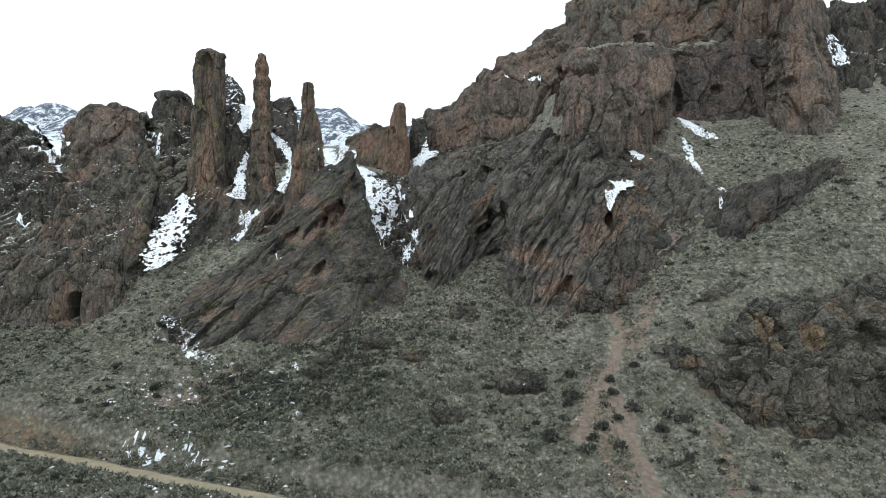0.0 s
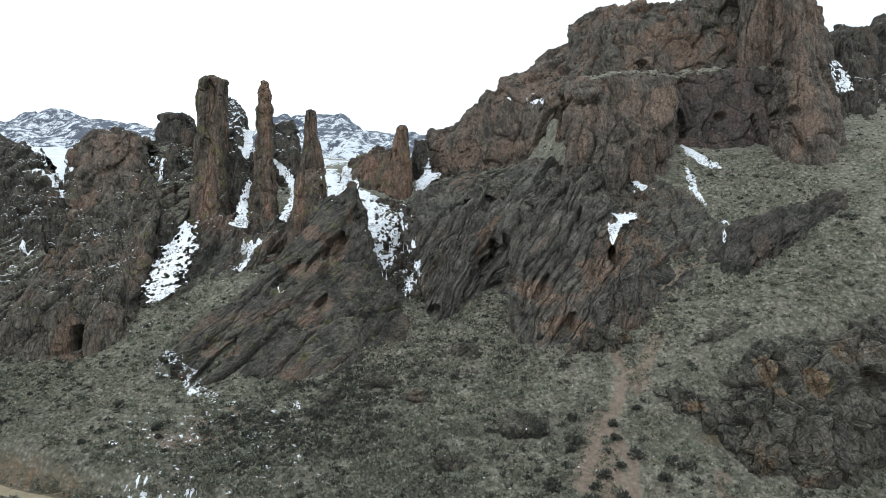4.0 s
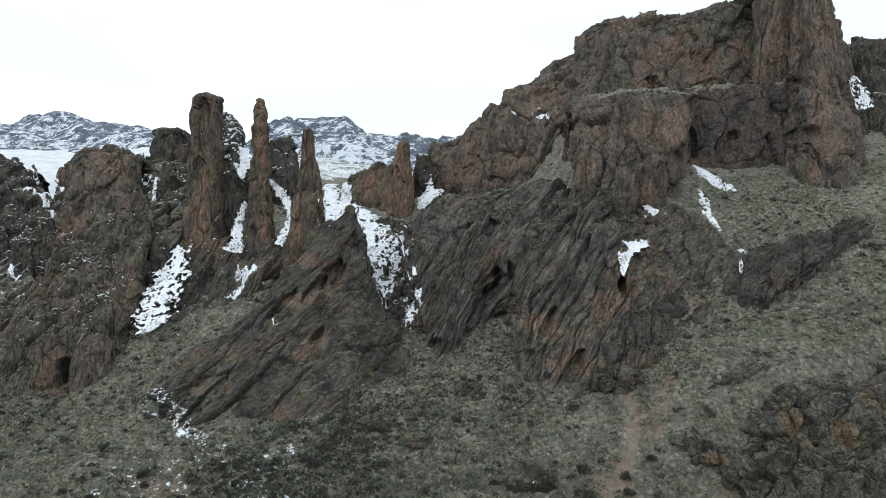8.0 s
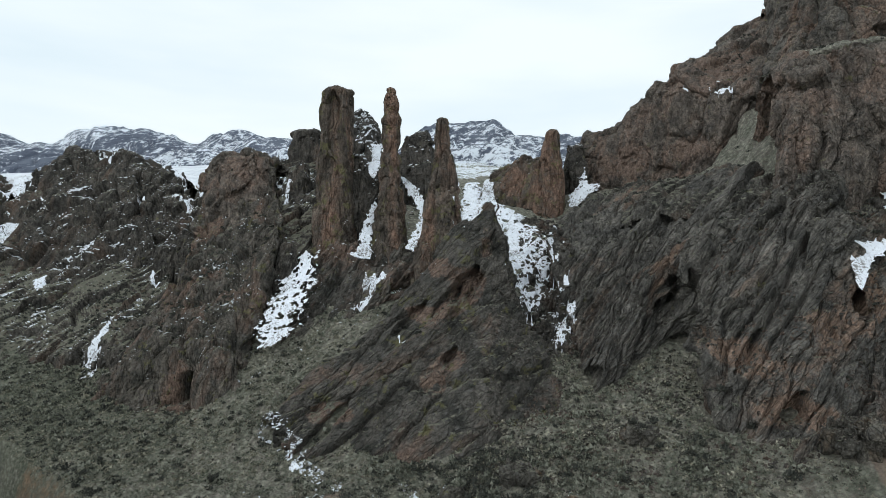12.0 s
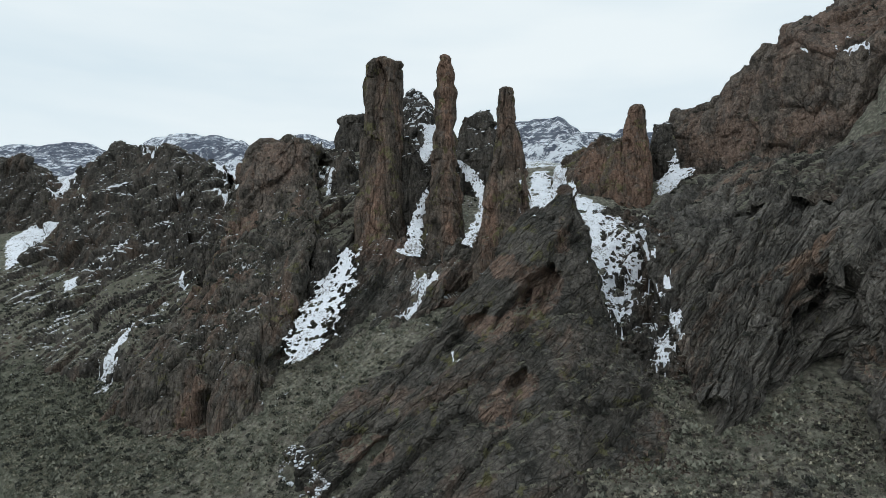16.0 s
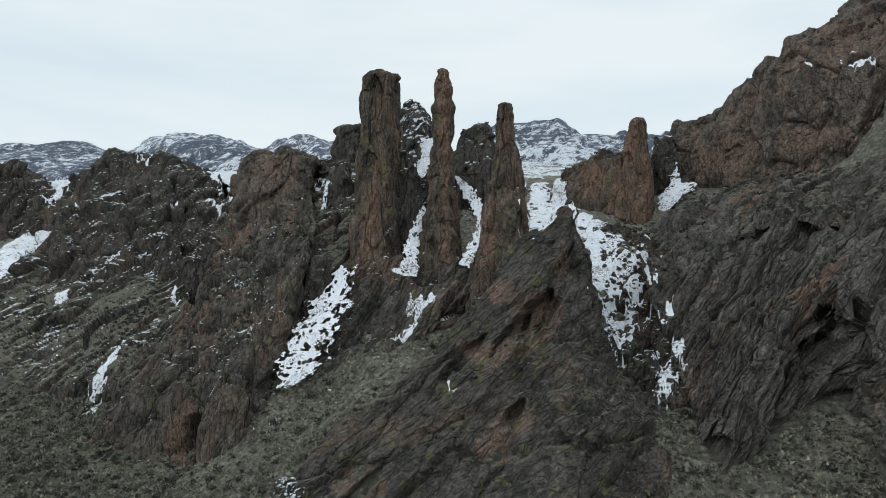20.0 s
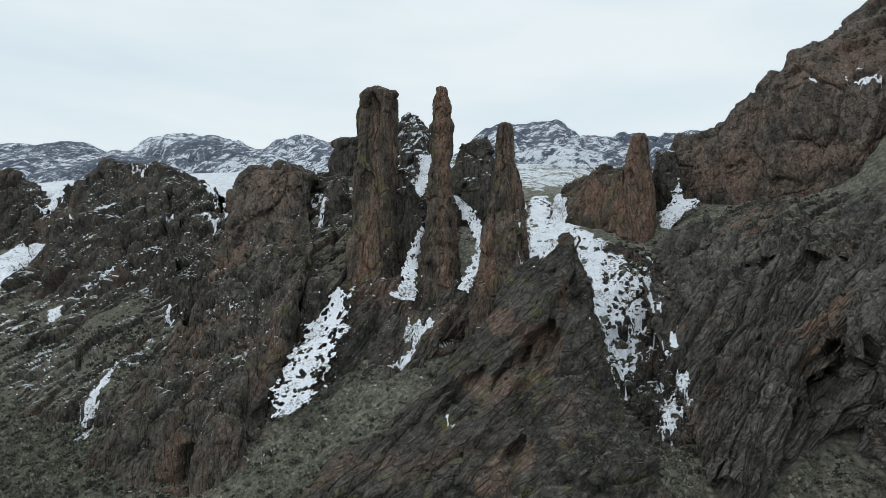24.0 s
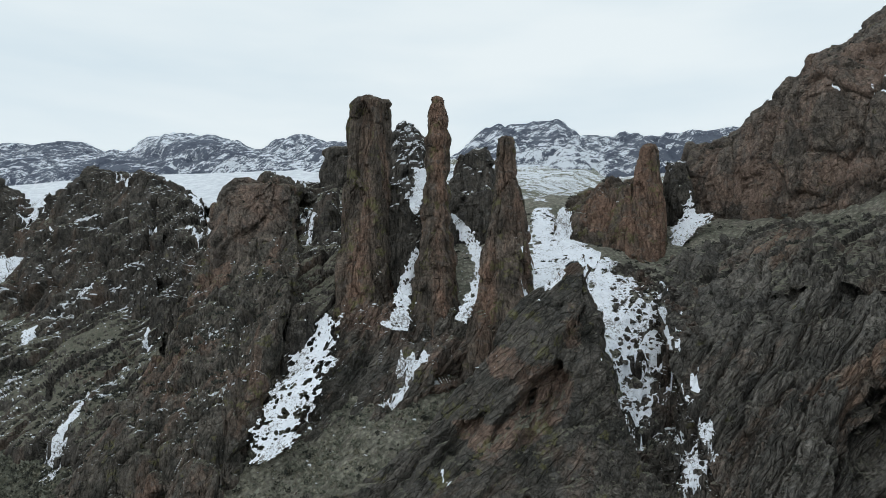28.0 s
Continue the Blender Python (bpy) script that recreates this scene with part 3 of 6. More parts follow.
def steps(*spans):
    """Grid steps from spans of (start, end, step)."""
    return np.unique(np.concatenate([np.arange(a, b, s) for a, b, s in spans] + [np.array([spans[-1][1]])]))


gx = steps((-3000, -600, 150), (-600, -160, 12), (-160, -95, 1.2), (-95, 62, 0.7), (62, 110, 1.5), (110, 600, 25), (600, 3000, 150))
gy = steps((-3000, -300, 200), (-300, 30, 12), (30, 56, 1.5), (56, 132, 0.7), (132, 175, 0.8), (175, 300, 3), (300, 1000, 14), (1000, 3000, 150))
mx, my = np.meshgrid(gx, gy)
fx, fy = mx.ravel(), my.ravel()
fz = ground_height(fx, fy)
ground = solid("ground", np.stack((fx, fy, fz), 1), quads(len(gy), len(gx)), turf_ground, "dry grass hillside with olive turf and worn earth", "ground", kind="structure", smooth=True)
bare = np.zeros(len(fx))
near = (fx > -100) & (fx < 70) & (fy > 40) & (fy < 100)
for line, half in TRAILS:
    d, _ = from_line(fx[near], fy[near], line)
    bare[near] = np.maximum(bare[near], np.clip(1.5 - d / (half * 1.5), 0, 0.9))
snowy = np.clip((fy - 128) / 60, 0, 1) * 0.48 + np.clip((fy - 190) / 120, 0, 1) * np.clip((-0.34 * fy - fx) / (0.1 * fy + 1), 0.25, 1) * 0.3
slide, _ = from_line(fx[near], fy[near], [(-70, 84, 0), (-56, 77.5, 0), (-50, 75.3, 0), (-44, 73, 0), (-39, 71, 0)])
rust = np.zeros(len(fx))
rust[near] = np.clip(0.62 - slide / 7.0, 0, 0.5)
for x, y, r in ((-34, 76, 2.2), (-37, 79, 2), (29.5, 71, 2.0), (27.5, 74.5, 1.5)):
    rust = np.maximum(rust, 0.45 * np.exp(-(((fx - x) ** 2 + (fy - y) ** 2) / r ** 2)))
for key, values in (("bare", bare), ("rust", rust), ("snow", snowy), ("lush", np.clip((-50 - fx) / 22 + 0.6 * fbm(np.stack((fx, fy, 0 * fx), 1) / 9, 3, 61), 0, 1))):
    layer = ground.data.attributes.new(key, "FLOAT", "POINT")
    layer.data.foreach_set("value", values.astype(np.float32))


# ---- rock formations ----
great_rib_foot = [(-38.7, 89.5, 21.5), (-34.6, 88.5, 19), (-30.1, 88, 17.8), (-22.9, 87.5, 17.4), (-17.5, 87.5, 17.4), (-12.8, 87.5, 18), (-7.6, 91, 23.2), (-5.9, 95, 28.4), (-7.4, 99, 31.5), (-9.5, 102.5, 35.1), (-12.4, 106, 41.8), (-14, 108.5, 47.7)]
great_rib_belly = [(-40, 91, 22.3), (-36.2, 92, 23.6), (-33.1, 94, 25.8), (-28.8, 93.5, 26.8), (-25, 94, 29.1), (-21.6, 95, 30.7), (-18.2, 96.5, 33.2), (-14.8, 98, 34.8), (-12.5, 100.5, 36.8), (-12.2, 103, 40.6), (-13.6, 105.5, 45.3), (-14.2, 107.5, 48.8)]
great_rib_brow = [(-40.6, 91.5, 22.4), (-38.7, 94, 25.6), (-35.3, 97, 29.5), (-32.2, 98.5, 31.8), (-29.4, 100, 35.1), (-27.1, 101.5, 37.7), (-24.4, 102.5, 40.5), (-21.3, 103.5, 45), (-19.4, 104.5, 47.1), (-17.4, 105.5, 49.3), (-15.8, 106.5, 50.9), (-14.6, 107, 51.2)]
formation("rock_rib", [shift(great_rib_foot, 0, 2.5, -6), great_rib_foot, great_rib_belly, great_rib_brow, shift(great_rib_brow, -2, 5, -2.2), shift(great_rib_brow, -3, 11, -12)],
          rib_rock, "slanting grey-brown rib of layered rock with alcoves and lichen", (0.62, 0.2, 0.75), 1.5, 0.68, 3, 0.19, blocks=50, beds=0.8, hollows=[(-18.9, 95, 30.9, 1.3, 0.5, 1.7), (-17.9, 101, 39.6, 2.6, 1.3, 3), (-20.4, 102, 37.6, 2.4, 0.7, 1.8), (-25, 101.6, 35.1, 3, 0.7, 1.8), (-33, 91.2, 22.6, 3.2, 0.8, 2.4)], stains=[(-17.6, 101.0, 39.6, 2.6, 2.6, 1), (-19.2, 100.0, 37.0, 2.0, 1.6, 0.8), (-21.8, 102.0, 41.8, 2.2, 1.8, 0.7), (-23.6, 98.0, 35.6, 4, 1.5, 0.9), (-18.3, 96.0, 30.7, 2, 1.2, 0.9), (-20.3, 94.5, 28.3, 2.5, 2.2, 0.6), (-32.6, 93.0, 24.0, 3.5, 1.3, 0.9), (-27.6, 98.5, 34.8, 2.0, 1.8, -1.2), (-24.4, 97.0, 33.7, 1.6, 1.4, -1.0), (-13.2, 104, 44, 0.8, 2, -0.9), (-15.8, 104.5, 45.3, 1.5, 3, 0.5)])

cave_fin_foot = [(-81.4, 97, 18.8), (-72.8, 97, 18.8), (-63.5, 96.5, 20.2), (-57.4, 97, 21.1), (-53.5, 96.5, 21.6), (-50.8, 96.5, 21.9), (-49, 98, 24.8), (-49.2, 101, 27.4), (-49.9, 104.5, 30.8), (-51, 109, 36), (-51.9, 113, 41.9), (-53.5, 117, 48.5), (-59, 127, 49.5)]
cave_fin_belly = [(-76.8, 98, 19.7), (-72, 98.5, 23.8), (-67.6, 99, 27.1), (-62.5, 99.5, 30.8), (-58.7, 99.5, 31), (-55.1, 100, 32.4), (-53.5, 101.5, 34.3), (-52.6, 103.5, 35.6), (-51.9, 106, 37.6), (-52, 109, 41.9), (-52.5, 113, 46.6), (-53.6, 117, 50.9), (-58.9, 127, 52.1)]
cave_fin_shoulder = [(-77, 98.5, 19.9), (-73.3, 100.5, 24.8), (-70.5, 103, 30), (-68.4, 105.5, 34.3), (-66.5, 108, 38), (-67.5, 113, 43.6), (-69.7, 118, 47.2), (-68.6, 122, 50), (-65.6, 123, 50.9), (-62.7, 124, 51.9), (-59.9, 124.5, 52.5), (-58.5, 125, 54.2), (-63.8, 135, 55.3)]
cave_fin_brow = [(-77.9, 99.5, 20), (-74.5, 102, 25.2), (-71.8, 105, 31), (-69.8, 108, 35.6), (-69.1, 112, 40.3), (-71, 118, 46.8), (-80.1, 131, 58.7), (-77.8, 133, 62.8), (-74.5, 134.5, 64.2), (-72.7, 135, 66.7), (-69.1, 135, 66.2), (-64.2, 133, 63.2), (-69.2, 143, 61.5)]
formation("rock_fin", [shift(cave_fin_foot, 0, 2.5, -6), cave_fin_foot, cave_fin_belly, cave_fin_shoulder, cave_fin_brow, shift(cave_fin_brow, 0, 5, -0.5), shift(cave_fin_brow, 0, 11, -16)],
          brown_rock, "brown rock fin with a red tower and small cave", (0.15, 0.1, 1), 1.4, 0.8, 11, 0.26, stretch=0.5, blocks=40, hollows=[(-57.2, 98.6, 24.9, 1.2, 2.1, 5)], stains=[(-70.2, 130.0, 58.1, 5.8, 6, 1), (-69.8, 120.0, 49.2, 2.2, 5, 0.9), (-59.3, 105.0, 36.0, 2.5, 4, 0.5), (-60.0, 116.0, 45.3, 4, 3.5, -1.1), (-58.4, 110.0, 39.6, 2, 3.5, -1.1), (-55.5, 108, 40, 2, 3, -0.8), (-56.3, 97.5, 21.7, 3, 3, 0.6)])

layered_slope_foot = [(-2.8, 96, 29.5), (-0.8, 97, 30.3), (1.4, 98, 31.2), (4.1, 99.5, 33.2), (6.4, 100.5, 34.8), (8.8, 100, 35), (9.9, 93, 31.3), (11, 87.5, 25.4), (13.4, 85.5, 24.2), (17.1, 84.5, 23.8), (20.7, 84, 25.6), (25.2, 86.5, 29.1)]
layered_slope_belly = [(-5.2, 104, 36.1), (-2.2, 104, 37.5), (1.5, 104.5, 39.5), (4.3, 104.5, 40.1), (6.9, 104, 40.6), (9.2, 100.5, 40.3), (11.2, 95.5, 37.8), (13.6, 91.5, 34.6), (16.5, 89.5, 32.9), (19.6, 89, 32.9), (24, 90.5, 33.3), (28.1, 92, 33.8)]
layered_slope_shoulder = [(-8, 113, 43.8), (-4.4, 112, 44.7), (-0.4, 111.5, 46.1), (3.6, 111, 47.1), (7, 109.5, 47.3), (10.2, 106.5, 46.7), (13, 102.5, 45.1), (15.8, 99.5, 45), (19, 97.5, 46.3), (22.3, 96.5, 47), (24.1, 95, 41.6), (28.4, 94, 36)]
layered_slope_brow = [(-8.4, 138, 49.9), (-4.4, 136, 52.2), (-0.1, 132, 53.9), (4.2, 126, 55.3), (10.6, 122, 55.1), (15.4, 117, 55.4), (18.8, 112, 54.9), (20.5, 105, 52.3), (22.7, 102, 52.2), (24.7, 101, 52), (25.3, 98, 45.5), (29.4, 96, 37.4)]
formation("rock_slope", [shift(layered_slope_foot, 0, 2.5, -6), layered_slope_foot, layered_slope_belly, layered_slope_shoulder, layered_slope_brow, shift(layered_slope_brow, 0, 8, -2)],
          slab_rock, "dark tilted layered rock slope with a cleft and an orange face", (0.5, 0.3, 0.8), 0.95, 1.0, 21, 0.2, stretch=2.2, beds=2.4, plain=(7, 12), blocks=50, hollows=[(17.1, 88.3, 28.2, 1.7, 0.8, 2.4), (13.8, 92.8, 32.8, 2.4, 0.6, 1.4), (-2.1, 95.7, 29, 2.0, 0.9, 2.8), (6.6, 103.6, 36.6, 2.2, 1.1, 2.8), (8.3, 103.5, 39.6, 2.4, 0.6, 1.8), (25.6, 94.2, 38.2, 1.9, 0.9, 2.8)], stains=[(16.7, 86.5, 27.7, 4.5, 1.6, 0.75), (16.5, 89, 31, 4.5, 2.2, 0.5), (21.5, 92, 35.5, 3.5, 2.6, 0.6), (13.1, 91.0, 32.9, 2.5, 2, 0.7), (25.6, 94.5, 37.7, 2, 3, 0.8), (10.3, 95.0, 33.9, 1.5, 2.5, 0.5)])

def between(a, b, k, up=0.0):
    return [tuple(p * (1 - k) + q * k + (up if i == 2 else 0) for i, (p, q) in enumerate(zip(u, v))) for u, v in zip(a, b)]


formation("turf_bank", [between(layered_slope_shoulder, layered_slope_brow, 0.22, -0.6), between(layered_slope_shoulder, layered_slope_brow, 0.5, 0.5), between(layered_slope_shoulder, layered_slope_brow, 0.85, 0.7), shift(layered_slope_brow, 0, 2, 0.6), shift(layered_slope_brow, 0, 8, -0.5)],
          scrub_rock, "bank of dry olive turf and rock above the layered slabs", (0.5, 0.3, 0.8), 1.0, 0.75, 25, 0.3, category="turf bank", blocks=40, beds=1.6)

cliff = tagged(new("cliff"), "tall reddish-brown cliff with towers, ledges and cracks", "cliff")
rear_cliff_foot = [(-6.4, 160, 58.7), (0.9, 157, 58.6), (7.5, 151, 58.9), (13.6, 146, 59.8), (18.8, 142, 62.7), (22.3, 140, 68.5), (25.6, 138, 73.5), (29.6, 134, 73.3)]
rear_cliff_belly = [(-5.9, 160.5, 63.6), (1.6, 157.5, 66.7), (7.5, 151.5, 67.9), (13.8, 147, 68.7), (18.5, 144, 70.9), (22.3, 142, 72.7), (26, 140, 74.9), (30, 136, 75.1)]
rear_cliff_ledge = [(-6, 161, 66.2), (1.7, 159, 71.2), (7.7, 154, 75.6), (13.9, 148.5, 77.7), (19.3, 145, 75.7), (22.8, 143, 75.7), (26.3, 141.5, 76.3), (30.3, 137, 76.5)]
rear_cliff_upper = [(-6.2, 162, 67.1), (1.8, 161, 73.1), (6.2, 158, 76.6), (13.1, 154, 82.5), (19.9, 154, 83.4), (25.8, 153, 85.1), (29.9, 150, 85.5), (33.4, 145, 85.2)]
rear_cliff_brow = [(-5.4, 165, 73.8), (-0.2, 164, 74.2), (4.3, 163, 76.8), (6.2, 162, 77.9), (8.2, 162, 78.5), (9.6, 161, 81.2), (12.3, 160, 82.1), (13.4, 160, 84.7), (14.8, 161, 86.8), (19, 164, 89.7), (22.6, 168, 93.1), (25.4, 171, 96), (31.4, 172, 99.3), (36.3, 170, 100.7), (41.4, 166, 101.3)]
formation("rear_wall", [shift(rear_cliff_foot, 0, 2, -6), rear_cliff_foot, rear_cliff_belly, rear_cliff_ledge, rear_cliff_upper, shift(rear_cliff_brow, 0.6, 0, -1.1), shift(rear_cliff_brow, 1, 10, -0.5), shift(rear_cliff_brow, 0, 30, -14)],
          red_rock, "", (0.08, 0, 1), 1.6, 0.8, 31, 0.36, stretch=0.25, hollows=[], stains=[(4.9, 154.0, 65.0, 6, 4, 0.8), (15.0, 147.0, 65.1, 4, 3, 0.7), (21.7, 148.0, 79.0, 5, 3, 0.8)], blocks=25, parent=cliff)
upper_wall_foot = [(25.7, 134, 73.9), (29.2, 126, 74), (32.7, 122, 74.3), (39.3, 122.5, 74.8), (44.3, 123, 75.2), (50.9, 123.5, 75.7), (55.7, 123.5, 75.9), (59.8, 123, 76)]
upper_wall_belly = [(27.9, 141, 82.7), (30.7, 131, 82.1), (33.9, 126, 81.5), (40.4, 125.5, 82.4), (45.3, 125.5, 83.3), (51.9, 125.5, 84.6), (56.8, 125.5, 85.2), (60.9, 125, 85.2)]
upper_wall_brow = [(32.9, 163, 97.2), (37.7, 160, 98.4), (41.2, 152, 97.8), (46, 143, 96), (49.5, 137, 94.9), (54.4, 131, 94.7), (58.4, 128.5, 92.8), (62.1, 127, 91.4)]
upper_wall_step = [(a[0] * 0.7 + b[0] * 0.3, a[1] * 0.72 + b[1] * 0.28, a[2] * 0.3 + b[2] * 0.7) for a, b in zip(upper_wall_belly, upper_wall_brow)]
formation("upper_wall", [shift(upper_wall_foot, 0, 1, -5), upper_wall_foot, upper_wall_belly, upper_wall_step, upper_wall_brow, shift(upper_wall_brow, 0, 12, 1), shift(upper_wall_brow, 0, 40, -12)],
          grey_rock, "", (0.08, 0, 1), 1.7, 0.85, 32, 0.33, stretch=0.2, hollows=[(38.7, 124.9, 76.8, 0.9, 0.8, 2)], blocks=25, parent=cliff)
bay_wall_foot = [(42.1, 116, 54.9), (47.1, 116.5, 56.3), (51.8, 116, 55.4), (56.3, 115, 54.8), (60.5, 114, 54.7)]
bay_wall_belly = [(43.1, 118.5, 59.9), (47.6, 117.5, 60.2), (52, 116.2, 59.4), (56.5, 115.2, 59), (61.2, 115, 59.2)]
bay_wall_shoulder = [(43.4, 119, 66.2), (47.9, 118, 66.5), (52.5, 117, 66.5), (57.3, 116.5, 66.8), (62.2, 116.5, 67.1)]
bay_wall_brow = [(44.1, 120.5, 74), (48.7, 119.5, 74.3), (53.6, 119, 74.4), (58.4, 118.3, 74.4), (63.2, 118, 74.6)]
formation("bay_wall", [shift(bay_wall_foot, 0, 2, -5), bay_wall_foot, bay_wall_belly, bay_wall_shoulder, bay_wall_brow, shift(bay_wall_brow, 0, 7, 0.5), shift(bay_wall_brow, 0, 12, -5)],
          bay_rock, "", (0.08, 0, 1), 1.5, 0.55, 33, 0.19, stretch=0.15, hollows=[(51.7, 119.7, 64.8, 1, 1, 2), (44.7, 118.8, 63.6, 0.7, 2.6, 2.2), (49, 117.5, 57.4, 4.5, 0.8, 1.6)], blocks=20, parent=cliff)
front_buttress_foot = [(19.1, 105, 52.5), (21.1, 101, 49.1), (25, 101, 47.5), (31.6, 105.5, 49.8), (37.2, 108.5, 52.4), (41.7, 112.5, 54.4)]
front_buttress_belly = [(19.6, 106, 59), (21.3, 102.8, 57.8), (26.3, 102.2, 57.8), (32.1, 104, 58.9), (37.5, 107, 60.4), (41.5, 112, 61.4)]
front_buttress_shoulder = [(20.8, 109, 65.6), (23, 106, 66.5), (27.8, 105.6, 67.7), (33.7, 107, 68.5), (39, 109.5, 68.6), (42.5, 114, 69)]
front_buttress_brow = [(22, 113, 68.3), (24.5, 110, 69.4), (29.3, 109.5, 70.4), (34.8, 110.5, 71.2), (40.4, 113, 71.5), (44.2, 117, 72.3)]
formation("buttress", [shift(front_buttress_foot, 0, 2, -7), front_buttress_foot, front_buttress_belly, front_buttress_shoulder, front_buttress_brow, shift(front_buttress_brow, 0, 8, 0.5), shift(front_buttress_brow, 0, 15, -8)],
          red_rock, "", (0.08, 0, 1), 1.6, 0.8, 34, 0.22, stretch=0.3, hollows=[], stains=[(32.4, 105.0, 52.0, 1.6, 3.2, 1), (36.8, 107.0, 63.9, 2.5, 4, 0.9), (22.0, 103.0, 56.2, 2.2, 4.5, 0.6)], blocks=30, parent=cliff)
left_column_foot = [(56.5, 122, 75.2), (56.9, 119, 73.9), (60.6, 118.5, 73.7), (65.5, 121, 74.9)]
left_column_belly = [(57.2, 122.5, 83.2), (57.5, 119.3, 81.8), (60.9, 118.8, 81.8), (66, 121.5, 83.2)]
left_column_brow = [(58.4, 123.5, 97.3), (59, 121, 97.2), (61.9, 120.5, 97.5), (66.6, 122.5, 97.9)]
formation("column", [shift(left_column_foot, 0, 1, -4), left_column_foot, left_column_belly, left_column_brow, shift(left_column_brow, 0, 6, 1), shift(left_column_brow, 0, 14, -10)],
          red_rock, "", (0.05, 0, 1), 1.4, 0.6, 35, 0.2, stretch=0.4, blocks=8, parent=cliff)
right_tower_foot = [(59.3, 115, 54.4), (58.4, 109.5, 53.9), (60.4, 106.8, 53.6), (65.3, 106.2, 54.5), (71.5, 112, 56.7)]
right_tower_belly = [(60.2, 116, 64.4), (59.4, 110.8, 63.3), (61.5, 108.3, 62.7), (65.3, 107.8, 62.6), (71, 113, 62.2)]
right_tower_shoulder = [(62.1, 118.5, 76.4), (60.9, 112.8, 75.1), (62.4, 111, 75.2), (65.9, 111, 75.7), (71.3, 115.5, 74.2)]
right_tower_brow = [(64, 120.5, 95.3), (63.3, 115.5, 94.4), (64.8, 114.3, 94.5), (67.2, 114.3, 93.3), (71.1, 118, 87.2)]
formation("tower", [shift(right_tower_foot, 0, 2, -6), right_tower_foot, right_tower_belly, right_tower_shoulder, right_tower_brow, shift(right_tower_brow, 0, 6, 1), shift(right_tower_brow, 0, 14, -10)],
          red_rock, "", (0.05, 0, 1), 1.6, 0.75, 36, 0.23, stretch=0.35, hollows=[(59.8, 114.6, 63.1, 1.6, 1.4, 3), (61.9, 118.3, 76.4, 1, 5, 3), (59.6, 114.6, 66.6, 0.7, 4, 2)], blocks=20, parent=cliff)

for brow in (front_buttress_brow, bay_wall_brow):
    formation("turf_ledge", [shift(brow, 0, 0.6, -1.1), shift(brow, 0, 0.0, -0.3), shift(brow, 0, 0.7, 0.3), shift(brow, 0, 4, 1.1), shift(brow, 0, 9, 1.2)],
              turf_ground, "", (0.6, 0.4, 0.6), 0.9, 0.45, 26, 0.3, smooth=True, parent=cliff)
turf_slope_foot = [(5.6, 138, 52.9), (12.9, 128, 52.3), (17.9, 119, 52.7), (21.3, 110, 52.2)]
turf_slope_middle = [(9.2, 147, 57.5), (16.2, 139, 58.5), (20.5, 128, 59.7), (23.1, 116, 58.5)]
turf_slope_brow = [(12.6, 150, 60), (19.6, 145, 62.1), (23.9, 142, 69.9), (28.5, 137, 72.2)]
formation("turf_bank", [shift(turf_slope_foot, 0, -1, -3), turf_slope_foot, turf_slope_middle, turf_slope_brow, shift(turf_slope_brow, 0, 5, 1)],
          turf_ground, "steep bank of dry turf climbing between two cliffs", (0.6, 0.4, 0.6), 1.2, 0.6, 27, 0.4, category="turf bank", smooth=True)

right_crag_foot = [(69.8, 116, 55.3), (72.4, 114, 55), (77.8, 112, 53.8), (85.7, 110, 52.5), (99.7, 110, 52.5)]
right_crag_belly = [(75.3, 124, 69.5), (79.4, 124, 70.5), (86.9, 124, 71.6), (97.6, 124, 72.7), (113.6, 124, 72.6)]
right_crag_brow = [(79.8, 132, 84.3), (84.6, 132, 88), (89.3, 133, 88.6), (103.3, 133, 92.8), (122.9, 133, 93.9)]
formation("crag", [shift(right_crag_foot, 0, 2, -6), right_crag_foot, right_crag_belly, right_crag_brow, shift(right_crag_brow, 0, 12, -6)],
          dark_rock, "dark crag with a turf slope and streaks of snow", (0.3, 0, 1), 1.2, 1.1, 41, 0.5, blocks=20, category="crag")

dike_foot = [(22.9, 85, 27), (26.6, 86, 28.5), (30.8, 87, 29.3), (36.2, 88.5, 32), (41.2, 89, 34.5), (45.5, 89.5, 37.7), (52.1, 91, 41.9), (59.4, 93.5, 46)]
dike_belly = [(23.7, 88, 31.2), (27.8, 89.5, 32.9), (32.6, 90.5, 33.7), (37.9, 91.5, 35.8), (42.4, 91.5, 37.9), (46.3, 91, 40.5), (52.5, 92, 43.2), (59.7, 94, 46.5)]
dike_brow = [(25.8, 92.5, 35), (29.6, 94, 36.8), (34.8, 95.5, 38), (40, 95.5, 40.1), (44.1, 95, 42.3), (47.9, 94, 43.7), (53.2, 94, 45), (60.5, 95, 47.3)]
formation("rock_dike", [shift(dike_foot, 0, 1.5, -4), dike_foot, dike_belly, dike_brow, shift(dike_brow, 0, 4, 0.6), shift(dike_brow, 0, 8, -3)],
          dike_rock, "low dark wall of rock running up the hillside", (0.35, 0.1, 0.9), 0.8, 0.6, 51, 0.18, blocks=25)

